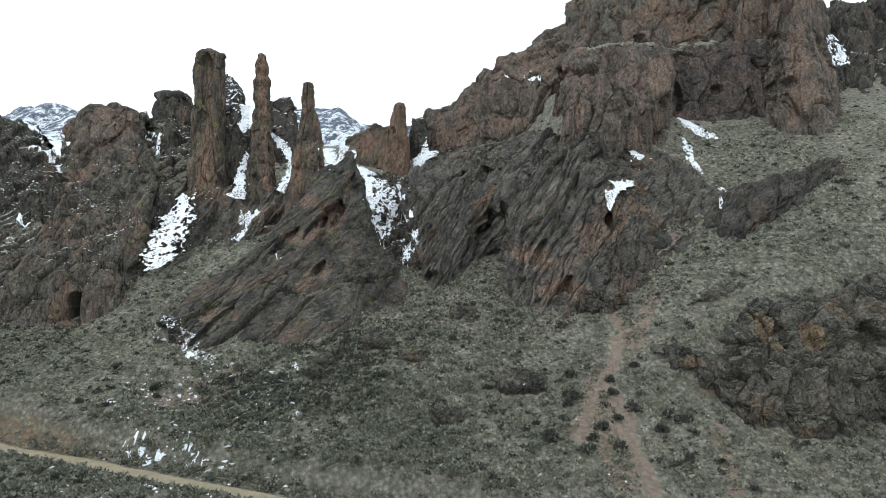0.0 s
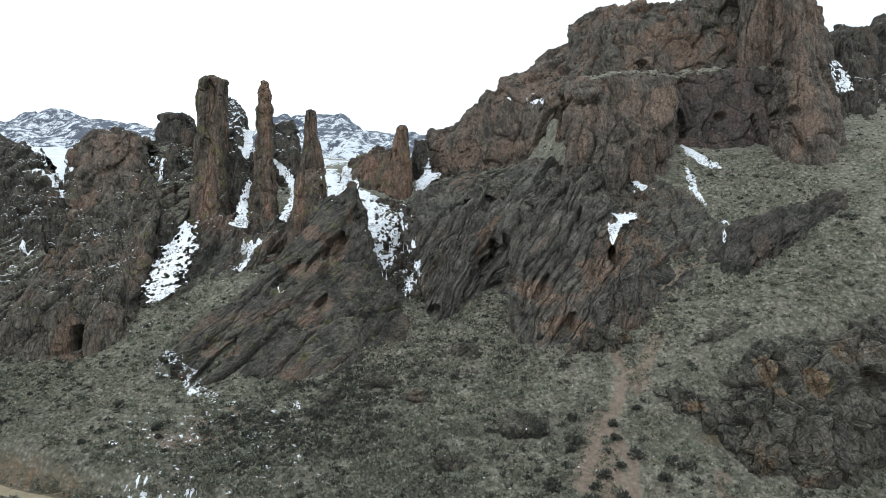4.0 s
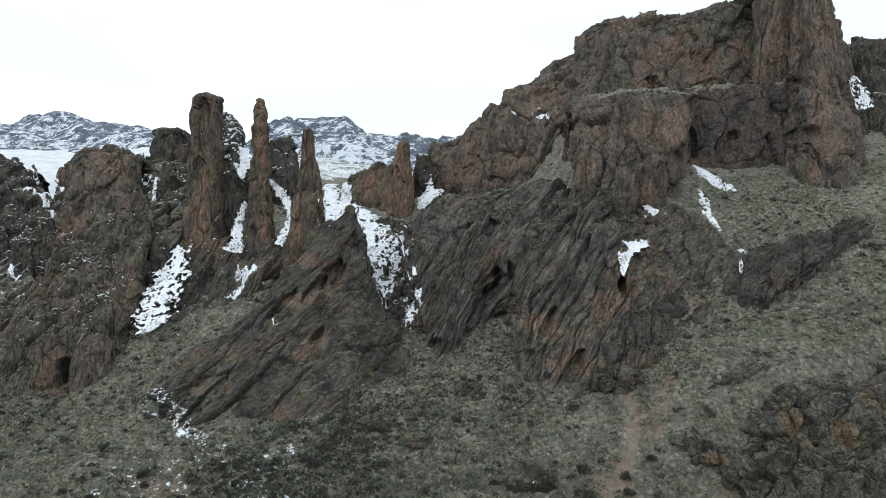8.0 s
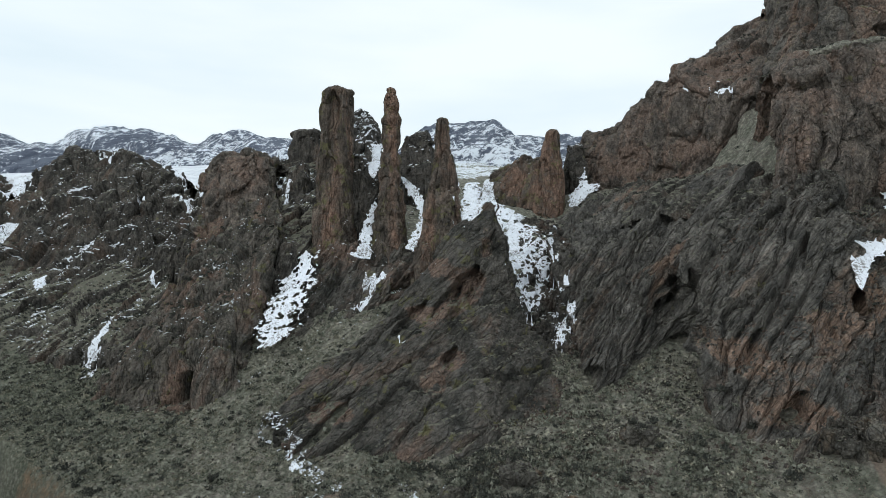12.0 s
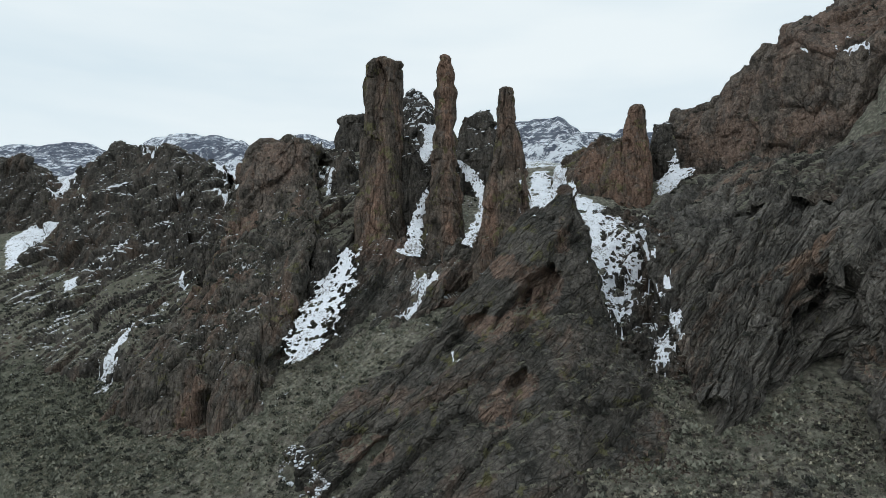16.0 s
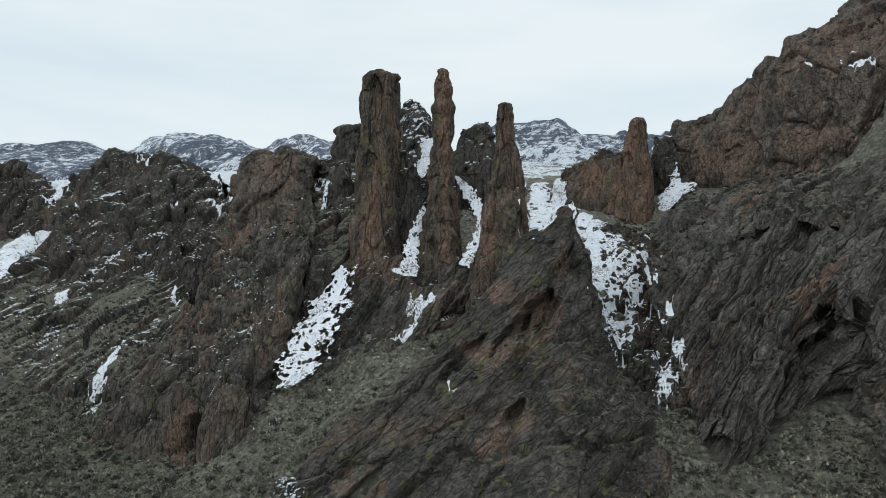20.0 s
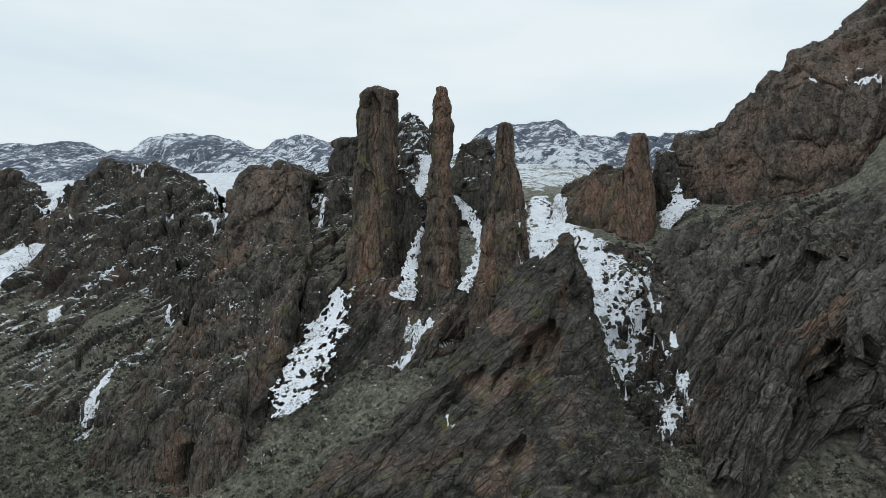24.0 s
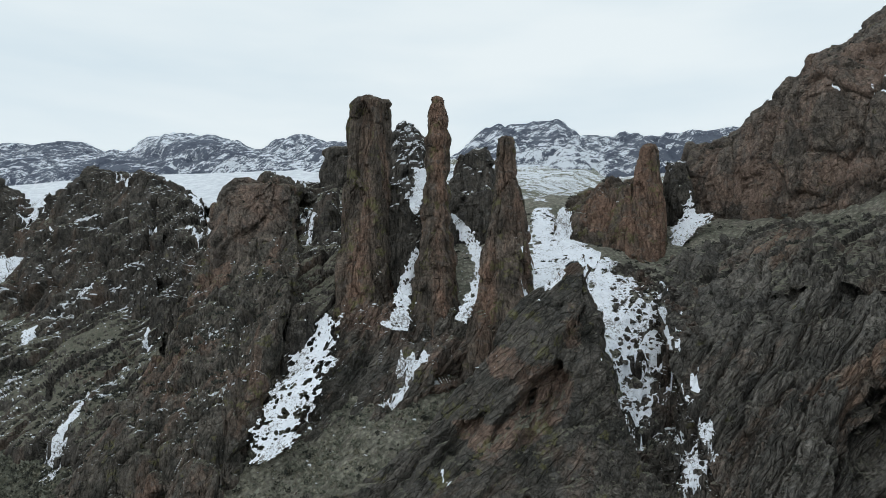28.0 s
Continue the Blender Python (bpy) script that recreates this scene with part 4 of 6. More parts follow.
shelf_foot = [(25.5, 92.5, 35.3), (29.6, 94, 36.8), (34.8, 95.5, 38), (40, 95.6, 40.1), (44, 95.3, 42)]
shelf_belly = [(25.2, 95, 40.5), (29, 97, 42), (33.5, 99, 43.5), (38, 100, 44.6), (42.5, 99.5, 44.4)]
shelf_shoulder = [(25, 98.5, 44.6), (28.8, 100.5, 45.8), (33, 103, 47.4), (37, 104.5, 48.4), (41.5, 104, 47.8)]
shelf_brow = [(25, 102, 47.6), (29, 105, 49.4), (34, 108.5, 51.4), (38, 111, 52.8), (42.5, 112, 53)]
formation("rock_shelf", [shift(shelf_foot, 0, 0.5, -2), shelf_foot, shelf_belly, shelf_shoulder, shelf_brow, shift(shelf_brow, 0, 5, -1)],
          shelf_rock, "broken shelf of dark and orange rock under the cliff", (0.5, 0.3, 0.8), 0.9, 0.5, 53, 0.2, blocks=40, beds=1.2, stains=[(26, 94, 39, 2.2, 2.4, 1), (31, 98, 43, 2, 2, 0.5)])

lower_outcrop_foot = [(24.8, 76, 20.7), (26.9, 74, 19.3), (28.1, 72.5, 19.2), (30.3, 69.5, 17.4), (31.7, 68, 16), (33.2, 67, 15.7), (37, 66.5, 15.2), (41.5, 66, 15), (46.2, 66.8, 16.1), (56.3, 68, 16.8)]
lower_outcrop_belly = [(24.9, 76.3, 21.3), (27.2, 74.6, 21.1), (29, 73.2, 20.4), (31.3, 71, 19), (33.3, 70, 19.2), (35, 69.5, 20.2), (38.7, 68.5, 20.6), (43, 68.5, 21.2), (48, 69.5, 22.5), (58.5, 71, 23)]
lower_outcrop_shoulder = [(25, 76.7, 21.5), (27.5, 75.6, 21.8), (29.6, 74.5, 20.9), (32.4, 72.8, 20), (35.2, 72.8, 22.6), (37.4, 72.5, 24.4), (41.2, 71.5, 25.2), (45.4, 71, 25.2), (50.4, 72, 26.6), (61.5, 74, 27.5)]
lower_outcrop_brow = [(25.1, 77, 21.5), (27.8, 76.5, 21.8), (30.2, 75.5, 21.1), (33.2, 74.4, 20.9), (36.1, 75, 24.8), (38.6, 75.5, 26.6), (43, 75, 27.3), (47, 74, 27.5), (52.3, 75, 29.5), (64.3, 77, 30.4)]
formation("rock_outcrop", [shift(lower_outcrop_foot, 0, 1.5, -4), lower_outcrop_foot, lower_outcrop_belly, lower_outcrop_shoulder, lower_outcrop_brow, shift(lower_outcrop_brow, 0, 2.5, 0.1), shift(lower_outcrop_brow, 0, 7, -3)],
          outcrop_rock, "blocky brown outcrop with orange stains on the hillside", (0.1, 0, 1), 0.95, 0.75, 61, 0.17, blocks=60, stretch=0.1, beds=0.6, hollows=[(47.5, 69.5, 22.5, 1.6, 1.5, 2.2), (38.2, 69.5, 23.4, 0.6, 1.6, 1.4)], stains=[(37.2, 72, 23.6, 1.2, 2.2, 1), (41.0, 71.5, 23, 1.3, 1.8, 1), (28.5, 73.5, 20, 1.6, 0.7, 0.7), (46.5, 70, 21.5, 1.2, 1.4, 0.5)])

hill_ledge_foot = [(31, 79.5, 26.2), (35.1, 80, 27.6), (39.8, 80.3, 28.1), (44.2, 80.5, 28.6), (48, 80.8, 29.2), (52, 81, 29.3), (56, 81.5, 31)]
hill_ledge_brow = [(31.6, 80.6, 26.6), (35.8, 81, 28.7), (40.3, 81.3, 29.6), (44.8, 81.5, 30.2), (48, 82, 31.2), (52.7, 82, 30.5), (56.3, 82.2, 31.3)]
formation("rock_ledge", [shift(hill_ledge_foot, 0, 1.0, -2.5), hill_ledge_foot, hill_ledge_brow, shift(hill_ledge_brow, 0, 1.6, 0.3), shift(hill_ledge_brow, 0, 4, -2.5)],
          outcrop_rock, "low broken rock ledge among dry turf on the hillside", (0.3, 0, 0.6), 0.6, 0.5, 63, 0.16, blocks=25, stretch=0.2)

pillar_buttress_foot = [(-47, 98.5, 24.9), (-43.9, 102.5, 28.1), (-39.5, 105, 31.8), (-34.9, 107.5, 35.8), (-30.1, 110, 40), (-24, 112, 45.1)]
pillar_buttress_belly = [(-46.1, 104, 31), (-44.3, 107.5, 34.2), (-40.8, 110.5, 37.6), (-36.1, 112, 41.2), (-31.2, 113, 42.6), (-25.3, 114, 45.8)]
pillar_buttress_brow = [(-44.8, 113, 42.7), (-44.5, 116, 45.5), (-40.3, 116, 45), (-35, 116, 45.3), (-29.8, 115.5, 44.5), (-25.7, 117, 47.4)]
formation("rock_buttress", [shift(pillar_buttress_foot, 0, 2, -5), pillar_buttress_foot, pillar_buttress_belly, pillar_buttress_brow, shift(pillar_buttress_brow, 0, 5, 0.5), shift(pillar_buttress_brow, 0, 10, -4)],
          buttress_rock, "dark rock buttress under the rock pillars", (0.3, 0.2, 0.9), 0.9, 0.8, 71, 0.2, blocks=25)

gully_talus_top = [(-19, 136, 53.1), (-16.6, 135, 52.1), (-13.5, 134, 50.8), (-9.2, 131, 48.9)]
gully_talus_upper = [(-16.6, 125.5, 46.4), (-13.6, 125.5, 46.4), (-11, 125, 46.2), (-7.2, 122, 45.4)]
gully_talus_middle = [(-14.1, 115, 40.8), (-11.7, 115.5, 40.9), (-9.4, 115, 41.1), (-6.5, 113, 41.5)]
gully_talus_lower = [(-11.3, 107.5, 36.7), (-8.8, 108, 36.8), (-6.8, 108, 36.9), (-4.3, 107, 37.3)]
gully_talus_foot = [(-9.1, 101, 31.3), (-7.2, 101.5, 31.4), (-5.9, 101.5, 31.6), (-3.6, 101, 32)]
formation("rock_gully", [gully_talus_top, gully_talus_upper, gully_talus_middle, gully_talus_lower, gully_talus_foot][::-1],
          dark_rock, "steep gully bed of broken dark rock", (0.3, 0.6, 0.75), 0.7, 0.75, 77, 0.2, blocks=90)

left_crag_foot = [(-123.5, 126, 30.2), (-109.6, 122, 31.5), (-95.6, 118, 32.2), (-89.4, 119, 34.6), (-86.3, 123, 38.3), (-85.6, 128, 43.2)]
left_crag_belly = [(-131, 132, 44), (-124, 133, 48), (-116, 133.5, 50), (-109.5, 136, 52.5), (-103, 139, 54.5), (-97, 140, 54.5)]
left_crag_brow = [(-150.3, 155, 62.8), (-145.7, 157, 69), (-138.1, 158, 74.2), (-129.2, 158, 72.5), (-119.5, 158, 72.9), (-108.1, 155, 66.5)]
formation("crag", [shift(left_crag_foot, 0, 2, -5), left_crag_foot, left_crag_belly, left_crag_brow, shift(left_crag_brow, 0, 8, -4), shift(left_crag_brow, 0, 16, -16)],
          dark_rock, "dark jagged crag with old snow on its ledges", (0.2, 0, 1), 1.8, 1.4, 81, 0.38, stretch=0.6, blocks=30, category="crag")

rocky_slope_foot = [(-116.2, 106, 25.7), (-102.6, 105.5, 26.9), (-91.4, 105, 27.9), (-82.1, 104.5, 28.9), (-74.4, 103.5, 29.7), (-70.7, 106, 31.9), (-69.6, 111, 36.7)]
rocky_slope_belly = [(-142.1, 121, 37.5), (-126.1, 121, 37.7), (-112.8, 121, 37.8), (-102.5, 121.5, 38.4), (-93.9, 122.5, 40), (-87.3, 124, 41), (-82.6, 126, 43.9)]
rocky_slope_brow = [(-174.4, 140, 46.8), (-154.6, 140, 47.3), (-138.3, 140, 47.6), (-125.9, 141, 48.3), (-114.9, 142, 49), (-104, 141, 48.8), (-94.5, 140, 50.8)]
formation("rocky_slope", [shift(rocky_slope_foot, 0, -1.5, -7), rocky_slope_foot, rocky_slope_belly, rocky_slope_brow],
          broken_rock, "rough slope of broken dark rock and turf", (0.35, 0.5, 0.8), 1.5, 0.9, 85, 0.42, blocks=60, beds=0.3)

dark_tower_foot = [(-84.9, 126, 40.2), (-78.4, 122, 40.3), (-71.4, 119, 42.9), (-70.2, 120, 45.6)]
dark_tower_belly = [(-96.9, 138, 51.4), (-91.7, 136, 52.2), (-84.7, 134, 52.9), (-81.3, 134, 52.7)]
dark_tower_brow = [(-110.6, 152, 65.9), (-105.5, 152, 67.3), (-101.2, 151, 66.2), (-96.4, 150, 63.7)]
formation("crag", [shift(dark_tower_foot, 0, 2, -5), dark_tower_foot, dark_tower_belly, dark_tower_brow, shift(dark_tower_brow, 0, 5, -3), shift(dark_tower_brow, 0, 10, -14)],
          dark_rock, "dark stepped crag beside the red rock tower", (0.1, 0, 1), 1.0, 1.0, 91, 0.28, blocks=20, category="crag")

west_crag_foot = [(-182.4, 145, 42.6), (-172.3, 148, 44.1), (-165.4, 153, 48.6), (-156, 158, 55.4)]
west_crag_belly = [(-202.8, 158, 59), (-190.2, 159, 60.4), (-177.3, 161, 60.9), (-163.7, 163, 61.4)]
west_crag_brow = [(-215.3, 165, 73.7), (-201.9, 166, 75.1), (-184.2, 167, 75.1), (-165.7, 167, 66)]
formation("crag", [shift(west_crag_foot, 0, 2, -5), west_crag_foot, west_crag_belly, west_crag_brow, shift(west_crag_brow, 0, 8, -4), shift(west_crag_brow, 0, 16, -16)],
          dark_rock, "low dark crag above a snow slope", (0.25, 0, 1), 1.4, 1.3, 101, 0.4, blocks=15, category="crag")

gully_bank = [[(-52.5, 113.5, 39), (-50.6, 114, 39), (-47.8, 115, 38.5), (-45, 116, 38)],
              [(-53.7, 116, 46.4), (-51.7, 117, 46.2), (-48.7, 118, 45.8), (-45.7, 119, 44.9)],
              [(-57.9, 124, 52.3), (-55.6, 125, 53), (-52.8, 126, 54.1), (-49, 127, 54.1)],
              [(-63.8, 134, 59.3), (-61.7, 136, 60.4), (-59.6, 138, 61.6), (-54.7, 138, 60.9)],
              [(-72, 146, 65.6), (-70.1, 149, 66.4), (-66.9, 150, 66.8), (-60.8, 150, 65.9)],
              [(-75.9, 152, 68), (-73.1, 154, 68.2), (-70.3, 156, 68.5), (-63.8, 156, 67.5)],
              [(-77, 160, 60), (-73, 162, 60), (-70, 164, 60), (-64, 164, 60)]]
formation("rocky_bank", gully_bank, broken_rock, "steep bank of dry turf and broken rock above the snow gully", (0.3, 0.4, 0.8), 1.0, 0.7, 73, 0.24, blocks=40, beds=0.4)

# ---- rock pillars ----
PILLARS = "rock pillars on the ridge"
tower("rock_pillar", [(-44.7, 119.9, 34.5, 4.8, 4.8), (-45, 120.7, 44.5, 3.8, 3.9), (-45.7, 121.9, 52.5, 3.1, 3.2), (-46.1, 123.2, 60.5, 2.75, 2.8), (-46.3, 123.7, 66.5, 2.65, 2.6), (-46.4, 123.9, 70.2, 2.75, 2.6), (-46.2, 123.9, 72.6, 2.6, 2.5), (-46, 123.9, 73.6, 2.2, 2.2)],
      pillar_rock, "thick reddish-brown rock pillar with a blunt top", 7, 0.42, 0.8, 0.2, group=PILLARS, blocks=16)
# shaded right shoulder of the thick pillar; dark_rock puts the shade into its colour
tower("rock_block", [(-42.6, 124.9, 38, 3.2, 3), (-42.6, 125.1, 48, 2.5, 2.6), (-42.8, 125.5, 56, 2.0, 2.2), (-43.2, 125.9, 62, 1.3, 1.6)],
      dark_rock, "rock shoulder leaning on the thick pillar, coloured dark for its shade", 9, 0.5, 0.7)
tower("rock_pillar", [(-34.2, 117.5, 36, 4.2, 4.2), (-34.2, 117.5, 44, 3.2, 3.4), (-34.2, 118, 49.5, 2.5, 2.7), (-34.3, 118.3, 54, 1.85, 2.0), (-34.8, 119.6, 58.5, 1.5, 1.6), (-34.8, 120, 65.5, 1.4, 1.35), (-34.9, 120, 69.9, 1.35, 1.25), (-35, 120, 71.6, 1.1, 1.0)],
      pillar_rock, "slender knobbly rock pillar like stacked boulders", 17, 0.28, 0.55, 0.17, group=PILLARS, blocks=16, beads=0.16)
tower("rock_pillar", [(-25, 114, 35, 4.8, 4.4), (-25, 114.8, 43, 3.9, 3.6), (-25, 116, 49, 3.0, 2.8), (-25.2, 117, 54, 2.4, 2.2), (-25.3, 117.8, 59, 1.75, 1.8), (-25.6, 118.3, 63, 1.05, 1.2), (-25.7, 118.5, 65.6, 0.85, 0.9)],
      pillar_rock, "tapering brown rock pillar with a narrow top", 27, 0.4, 0.6, 0.19, group=PILLARS, blocks=16)
tower("rock_block", [(-40.2, 127, 44, 3.6, 4), (-40.2, 127.5, 52, 3.0, 3.6), (-40, 128, 56, 2.4, 3.2), (-39.8, 128.5, 58, 2.0, 2.4)],
      dark_rock, "dark rock saddle between two pillars", 33, 0.6, 0.8)
tower("rock_pillar", [(-10.9, 146, 46, 3.8, 3.4), (-10.7, 146.5, 53, 3.2, 3), (-10.4, 147.3, 61, 2.5, 2.4), (-10.3, 148, 67, 1.6, 1.6), (-10.3, 148, 69.6, 1.3, 1.3)],
      pillar_rock, "short red-brown rock pillar on a low ridge", 37, 0.34, 0.7, 0.22, group=PILLARS, blocks=16)
small_ridge_foot = [(-24.9, 147, 56.9), (-22.2, 145, 55.5), (-19.2, 143, 53.4), (-15.6, 141.5, 51.4), (-12.2, 140.5, 50.9), (-9, 142, 51.4)]
small_ridge_belly = [(-24.9, 149, 59.1), (-22.2, 147, 58.9), (-19.2, 145, 58.2), (-15.6, 143.5, 57), (-12.1, 143, 56.9), (-9, 144.5, 56.9)]
small_ridge_brow = [(-25, 152, 61.4), (-22.3, 151, 63.4), (-19.1, 150, 64.2), (-15.8, 149, 65), (-12.6, 149, 65.8), (-9.1, 151, 66)]
formation("rock_ridge", [shift(small_ridge_foot, 0, 1, -5), small_ridge_foot, small_ridge_belly, small_ridge_brow, shift(small_ridge_brow, 0, 4, 0), shift(small_ridge_brow, 0, 8, -9)],
          pillar_rock, "low red-brown rock ridge beside a short pillar", (0.08, 0, 1), 1.1, 0.6, 47, 0.22, stretch=0.5, blocks=20, stains=[(-18, 146, 60, 3, 3.5, 1), (-13, 145, 58, 1.5, 3, 0.6)])
tower("rock_block", [(-6.4, 157, 52, 3.4, 3), (-6.3, 157, 62, 2.6, 2.5), (-6.2, 158, 68.6, 1.8, 1.8)],
      dark_rock, "small dark rock block flecked with snow", 57, 0.6, 0.8)
tower("rock_block", [(-66, 152.5, 50, 5.2, 4.4), (-66.2, 153, 64.4, 4.5, 3.6), (-66.3, 153.5, 71, 4.5, 3.4), (-66.4, 153.5, 73.8, 4.1, 3.1)],
      dark_rock, "dark square rock block on the ridge", 67, 0.6, 1.1, blocks=6)
tower("rock_block", [(-49, 143, 50, 6.0, 5), (-49.5, 145, 62, 4.6, 4.4), (-50.5, 147, 72, 2.9, 3), (-51, 148, 76.5, 1.5, 1.6)],
      snowy_rock, "dark pointed rock dusted with snow behind the pillars", 77, 0.9, 1.0)
tower("rock_block", [(-37, 141, 48, 5.0, 4.4), (-37.5, 143, 60, 4.2, 4), (-38, 146, 68, 3.3, 3.2), (-38, 146, 70, 2.4, 2.4)],
      dark_rock, "dark rounded rock block with snow on its shoulder", 87, 0.8, 1.0)

tower("rock_block", [(-57.6, 131, 54, 2.6, 2.4), (-57.8, 132, 59.5, 2.1, 2.0), (-58, 133, 62.5, 1.3, 1.4)],
      dark_rock, "dark broken rock on the turf above the snow gully", 97, 0.5, 0.8)
tower("rock_block", [(-50.4, 113, 36, 2.4, 1.8), (-50.3, 113.5, 42, 2.0, 1.6), (-50.2, 114, 45.5, 1.3, 1.1)],
      dark_rock, "dark rock island in the snow gully", 98, 0.5, 0.7)

tower("rock_block", [(-79.4, 121.5, 32, 3.2, 2.6), (-79.6, 122.5, 40, 2.8, 2.4), (-80, 123.5, 46, 1.9, 1.8)],
      dark_rock, "dark rock block at the foot of a crag", 96, 0.5, 0.9)
tower("rock_tower", [(-66.5, 126, 40, 7.6, 5), (-67, 127, 48, 7.3, 4.6), (-68.5, 129, 56, 6.6, 4.2), (-69.3, 131, 61.5, 6.2, 4), (-69.8, 132, 64, 5.6, 3.6)],
      red_rock, "broad red-brown rock tower on the end of a fin", 99, 0.85, 1.2, 0.24, blocks=14)

# ---- boulders on the lower slope ----
for x, y, r, squash, seed in ((0.4, 70.2, 1.9, (1.1, 0.9, 0.9), 201), (8.8, 74.6, 2.3, (1.2, 1.0, 0.75), 202), (21.5, 84.6, 2.6, (1.3, 0.8, 0.8), 203), (-3.5, 80, 1.4, (1.2, 1, 0.7), 204), (-9, 84, 1.7, (1.4, 1, 0.7), 205), (26.5, 87.5, 1.3, (1.5, 0.8, 0.8), 206), (-15, 83.5, 1.3, (1.2, 1, 0.7), 207), (3, 88, 1.6, (1.3, 1, 0.7), 208)):
    boulder("boulder", x, y, float(ground_height(np.array([x]), np.array([y]))[0]) + 0.2 * r, r, outcrop_rock, "weathered brown boulder bedded in the dry slope", seed, squash)

# ---- far mountains ----
far_mountain_west_foot = [(-1670.6, 900, 265.5), (-1482.6, 900, 256.4), (-1311.3, 900, 248.1), (-1169.6, 900, 241.2), (-1052.6, 900, 235.5), (-943, 900, 230.2), (-815.5, 900, 224), (-697.5, 900, 218.3), (-587.9, 900, 213), (-485.9, 900, 208), (-390.6, 900, 203.4), (-301.6, 900, 199.1)]
far_mountain_west_brow = [(-2360.9, 1250, 454.7), (-2093.1, 1250, 420.2), (-1850.9, 1250, 409.8), (-1608.4, 1250, 403.5), (-1515.4, 1250, 397.3), (-1425.6, 1250, 388.5), (-1288.1, 1250, 359.5), (-1206.5, 1250, 395.3), (-1023.6, 1250, 379.8), (-895.6, 1250, 343.5), (-798, 1250, 357.8), (-614.8, 1250, 338.1)]
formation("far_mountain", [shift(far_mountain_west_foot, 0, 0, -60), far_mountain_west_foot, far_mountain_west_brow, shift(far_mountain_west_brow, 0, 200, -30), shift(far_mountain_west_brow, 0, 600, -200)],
          hazy_mountain_rock, "distant snow-streaked dark rock mountain", (0.2, -1, -0.4), 16, 7, 111, 9, category="mountain", smooth=True)
far_mountain_north_foot = [(-248.7, 640, 159.3), (-200.1, 640, 156.9), (-165.3, 640, 155.1), (-131.7, 640, 153.4), (-99.4, 640, 151.8), (-68.2, 640, 150.2), (-38.1, 640, 148.7), (-9, 640, 147.2), (23.6, 640, 145.5), (55, 640, 143.9), (89.4, 640, 142.2)]
far_mountain_north_brow = [(-301.7, 900, 217.2), (-272, 900, 246.5), (-234.6, 900, 266.5), (-202.1, 900, 269.6), (-154.9, 900, 266.8), (-128.1, 900, 249.2), (-94.6, 900, 241.4), (-44.1, 900, 238.7), (-2.5, 900, 235.8), (63.9, 900, 239.7), (144.7, 900, 226.8)]
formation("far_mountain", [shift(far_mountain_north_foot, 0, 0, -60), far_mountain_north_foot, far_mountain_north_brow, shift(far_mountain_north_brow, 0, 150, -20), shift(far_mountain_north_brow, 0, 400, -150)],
          hazy_mountain_rock, "distant rugged mountain patched with snow", (0.2, -1, -0.4), 11, 5, 121, 5.5, category="mountain", smooth=True)


# ---- loose blocks bedded in the rock faces ----
def hull_block(seed, facets=12):
    """An angular block of rock about 1 m across, as vertices and triangles."""
    rng = random.Random(seed)
    bm = bmesh.new()
    for _ in range(facets):
        v = Vector((rng.gauss(0, 1), rng.gauss(0, 1), rng.gauss(0, 1))).normalized() * rng.uniform(0.42, 0.55)
        bm.verts.new((v.x, v.y * 0.8, v.z * 1.1))
    bmesh.ops.convex_hull(bm, input=bm.verts)
    bmesh.ops.delete(bm, geom=[v for v in bm.verts if not v.link_faces], context="VERTS")
    bm.verts.index_update()
    data = np.array([v.co[:] for v in bm.verts]), np.array([[v.index for v in f.verts] for f in bm.faces if len(f.verts) == 3])
    bm.free()
    return data


BLOCKS = [hull_block(k) for k in range(8)]
STONES = [hull_block(20 + k, 7) for k in range(8)]


BLOCK_MESHES = {}
for ob, p, n, many, seed, scale in FACES:
    rng = random.Random(seed)
    for _ in range(many):
        i = rng.randrange(len(p))
        k = rng.randrange(8)
        key = (k, ob.data.materials[0].name)
        if key not in BLOCK_MESHES:
            BLOCK_MESHES[key] = mesh_of("block", *BLOCKS[k], ob.data.materials[0], False)
        s = scale * (0.5 + 1.6 * rng.random() ** 2)
        piece = new("block", BLOCK_MESHES[key])
        piece.parent = ob
        piece.matrix_basis = Matrix.LocRotScale(Vector(p[i]) - Vector(n[i]) * 0.22 * s, Euler((rng.uniform(-0.4, 0.4), rng.uniform(-0.5, 0.5), rng.uniform(0, 6.3))), Vector((s * rng.uniform(0.7, 1.1), s * 0.8, s * rng.uniform(0.8, 1.6))))


# ---- everything so far, as one surface to lay things on ----
def surface():
    verts, faces, base = [], [], 0
    for v, f in SOLID:
        verts.append(v)
        faces.append(f + base)
        base += len(v)
    return BVHTree.FromPolygons(np.concatenate(verts).tolist(), np.concatenate(faces).tolist())


SURFACE = surface()
SOIL_SURFACE = BVHTree.FromPolygons(SOLID[0][0].tolist(), SOLID[0][1].tolist())
DOWN = Vector((0, 0, -1))


def drop(x, y, z=300.0):
    """The place and normal under a point, on ground or rock."""
    hit, n, _, _ = SURFACE.ray_cast(Vector((x, y, z)), DOWN)
    return (hit, n) if hit else (None, None)


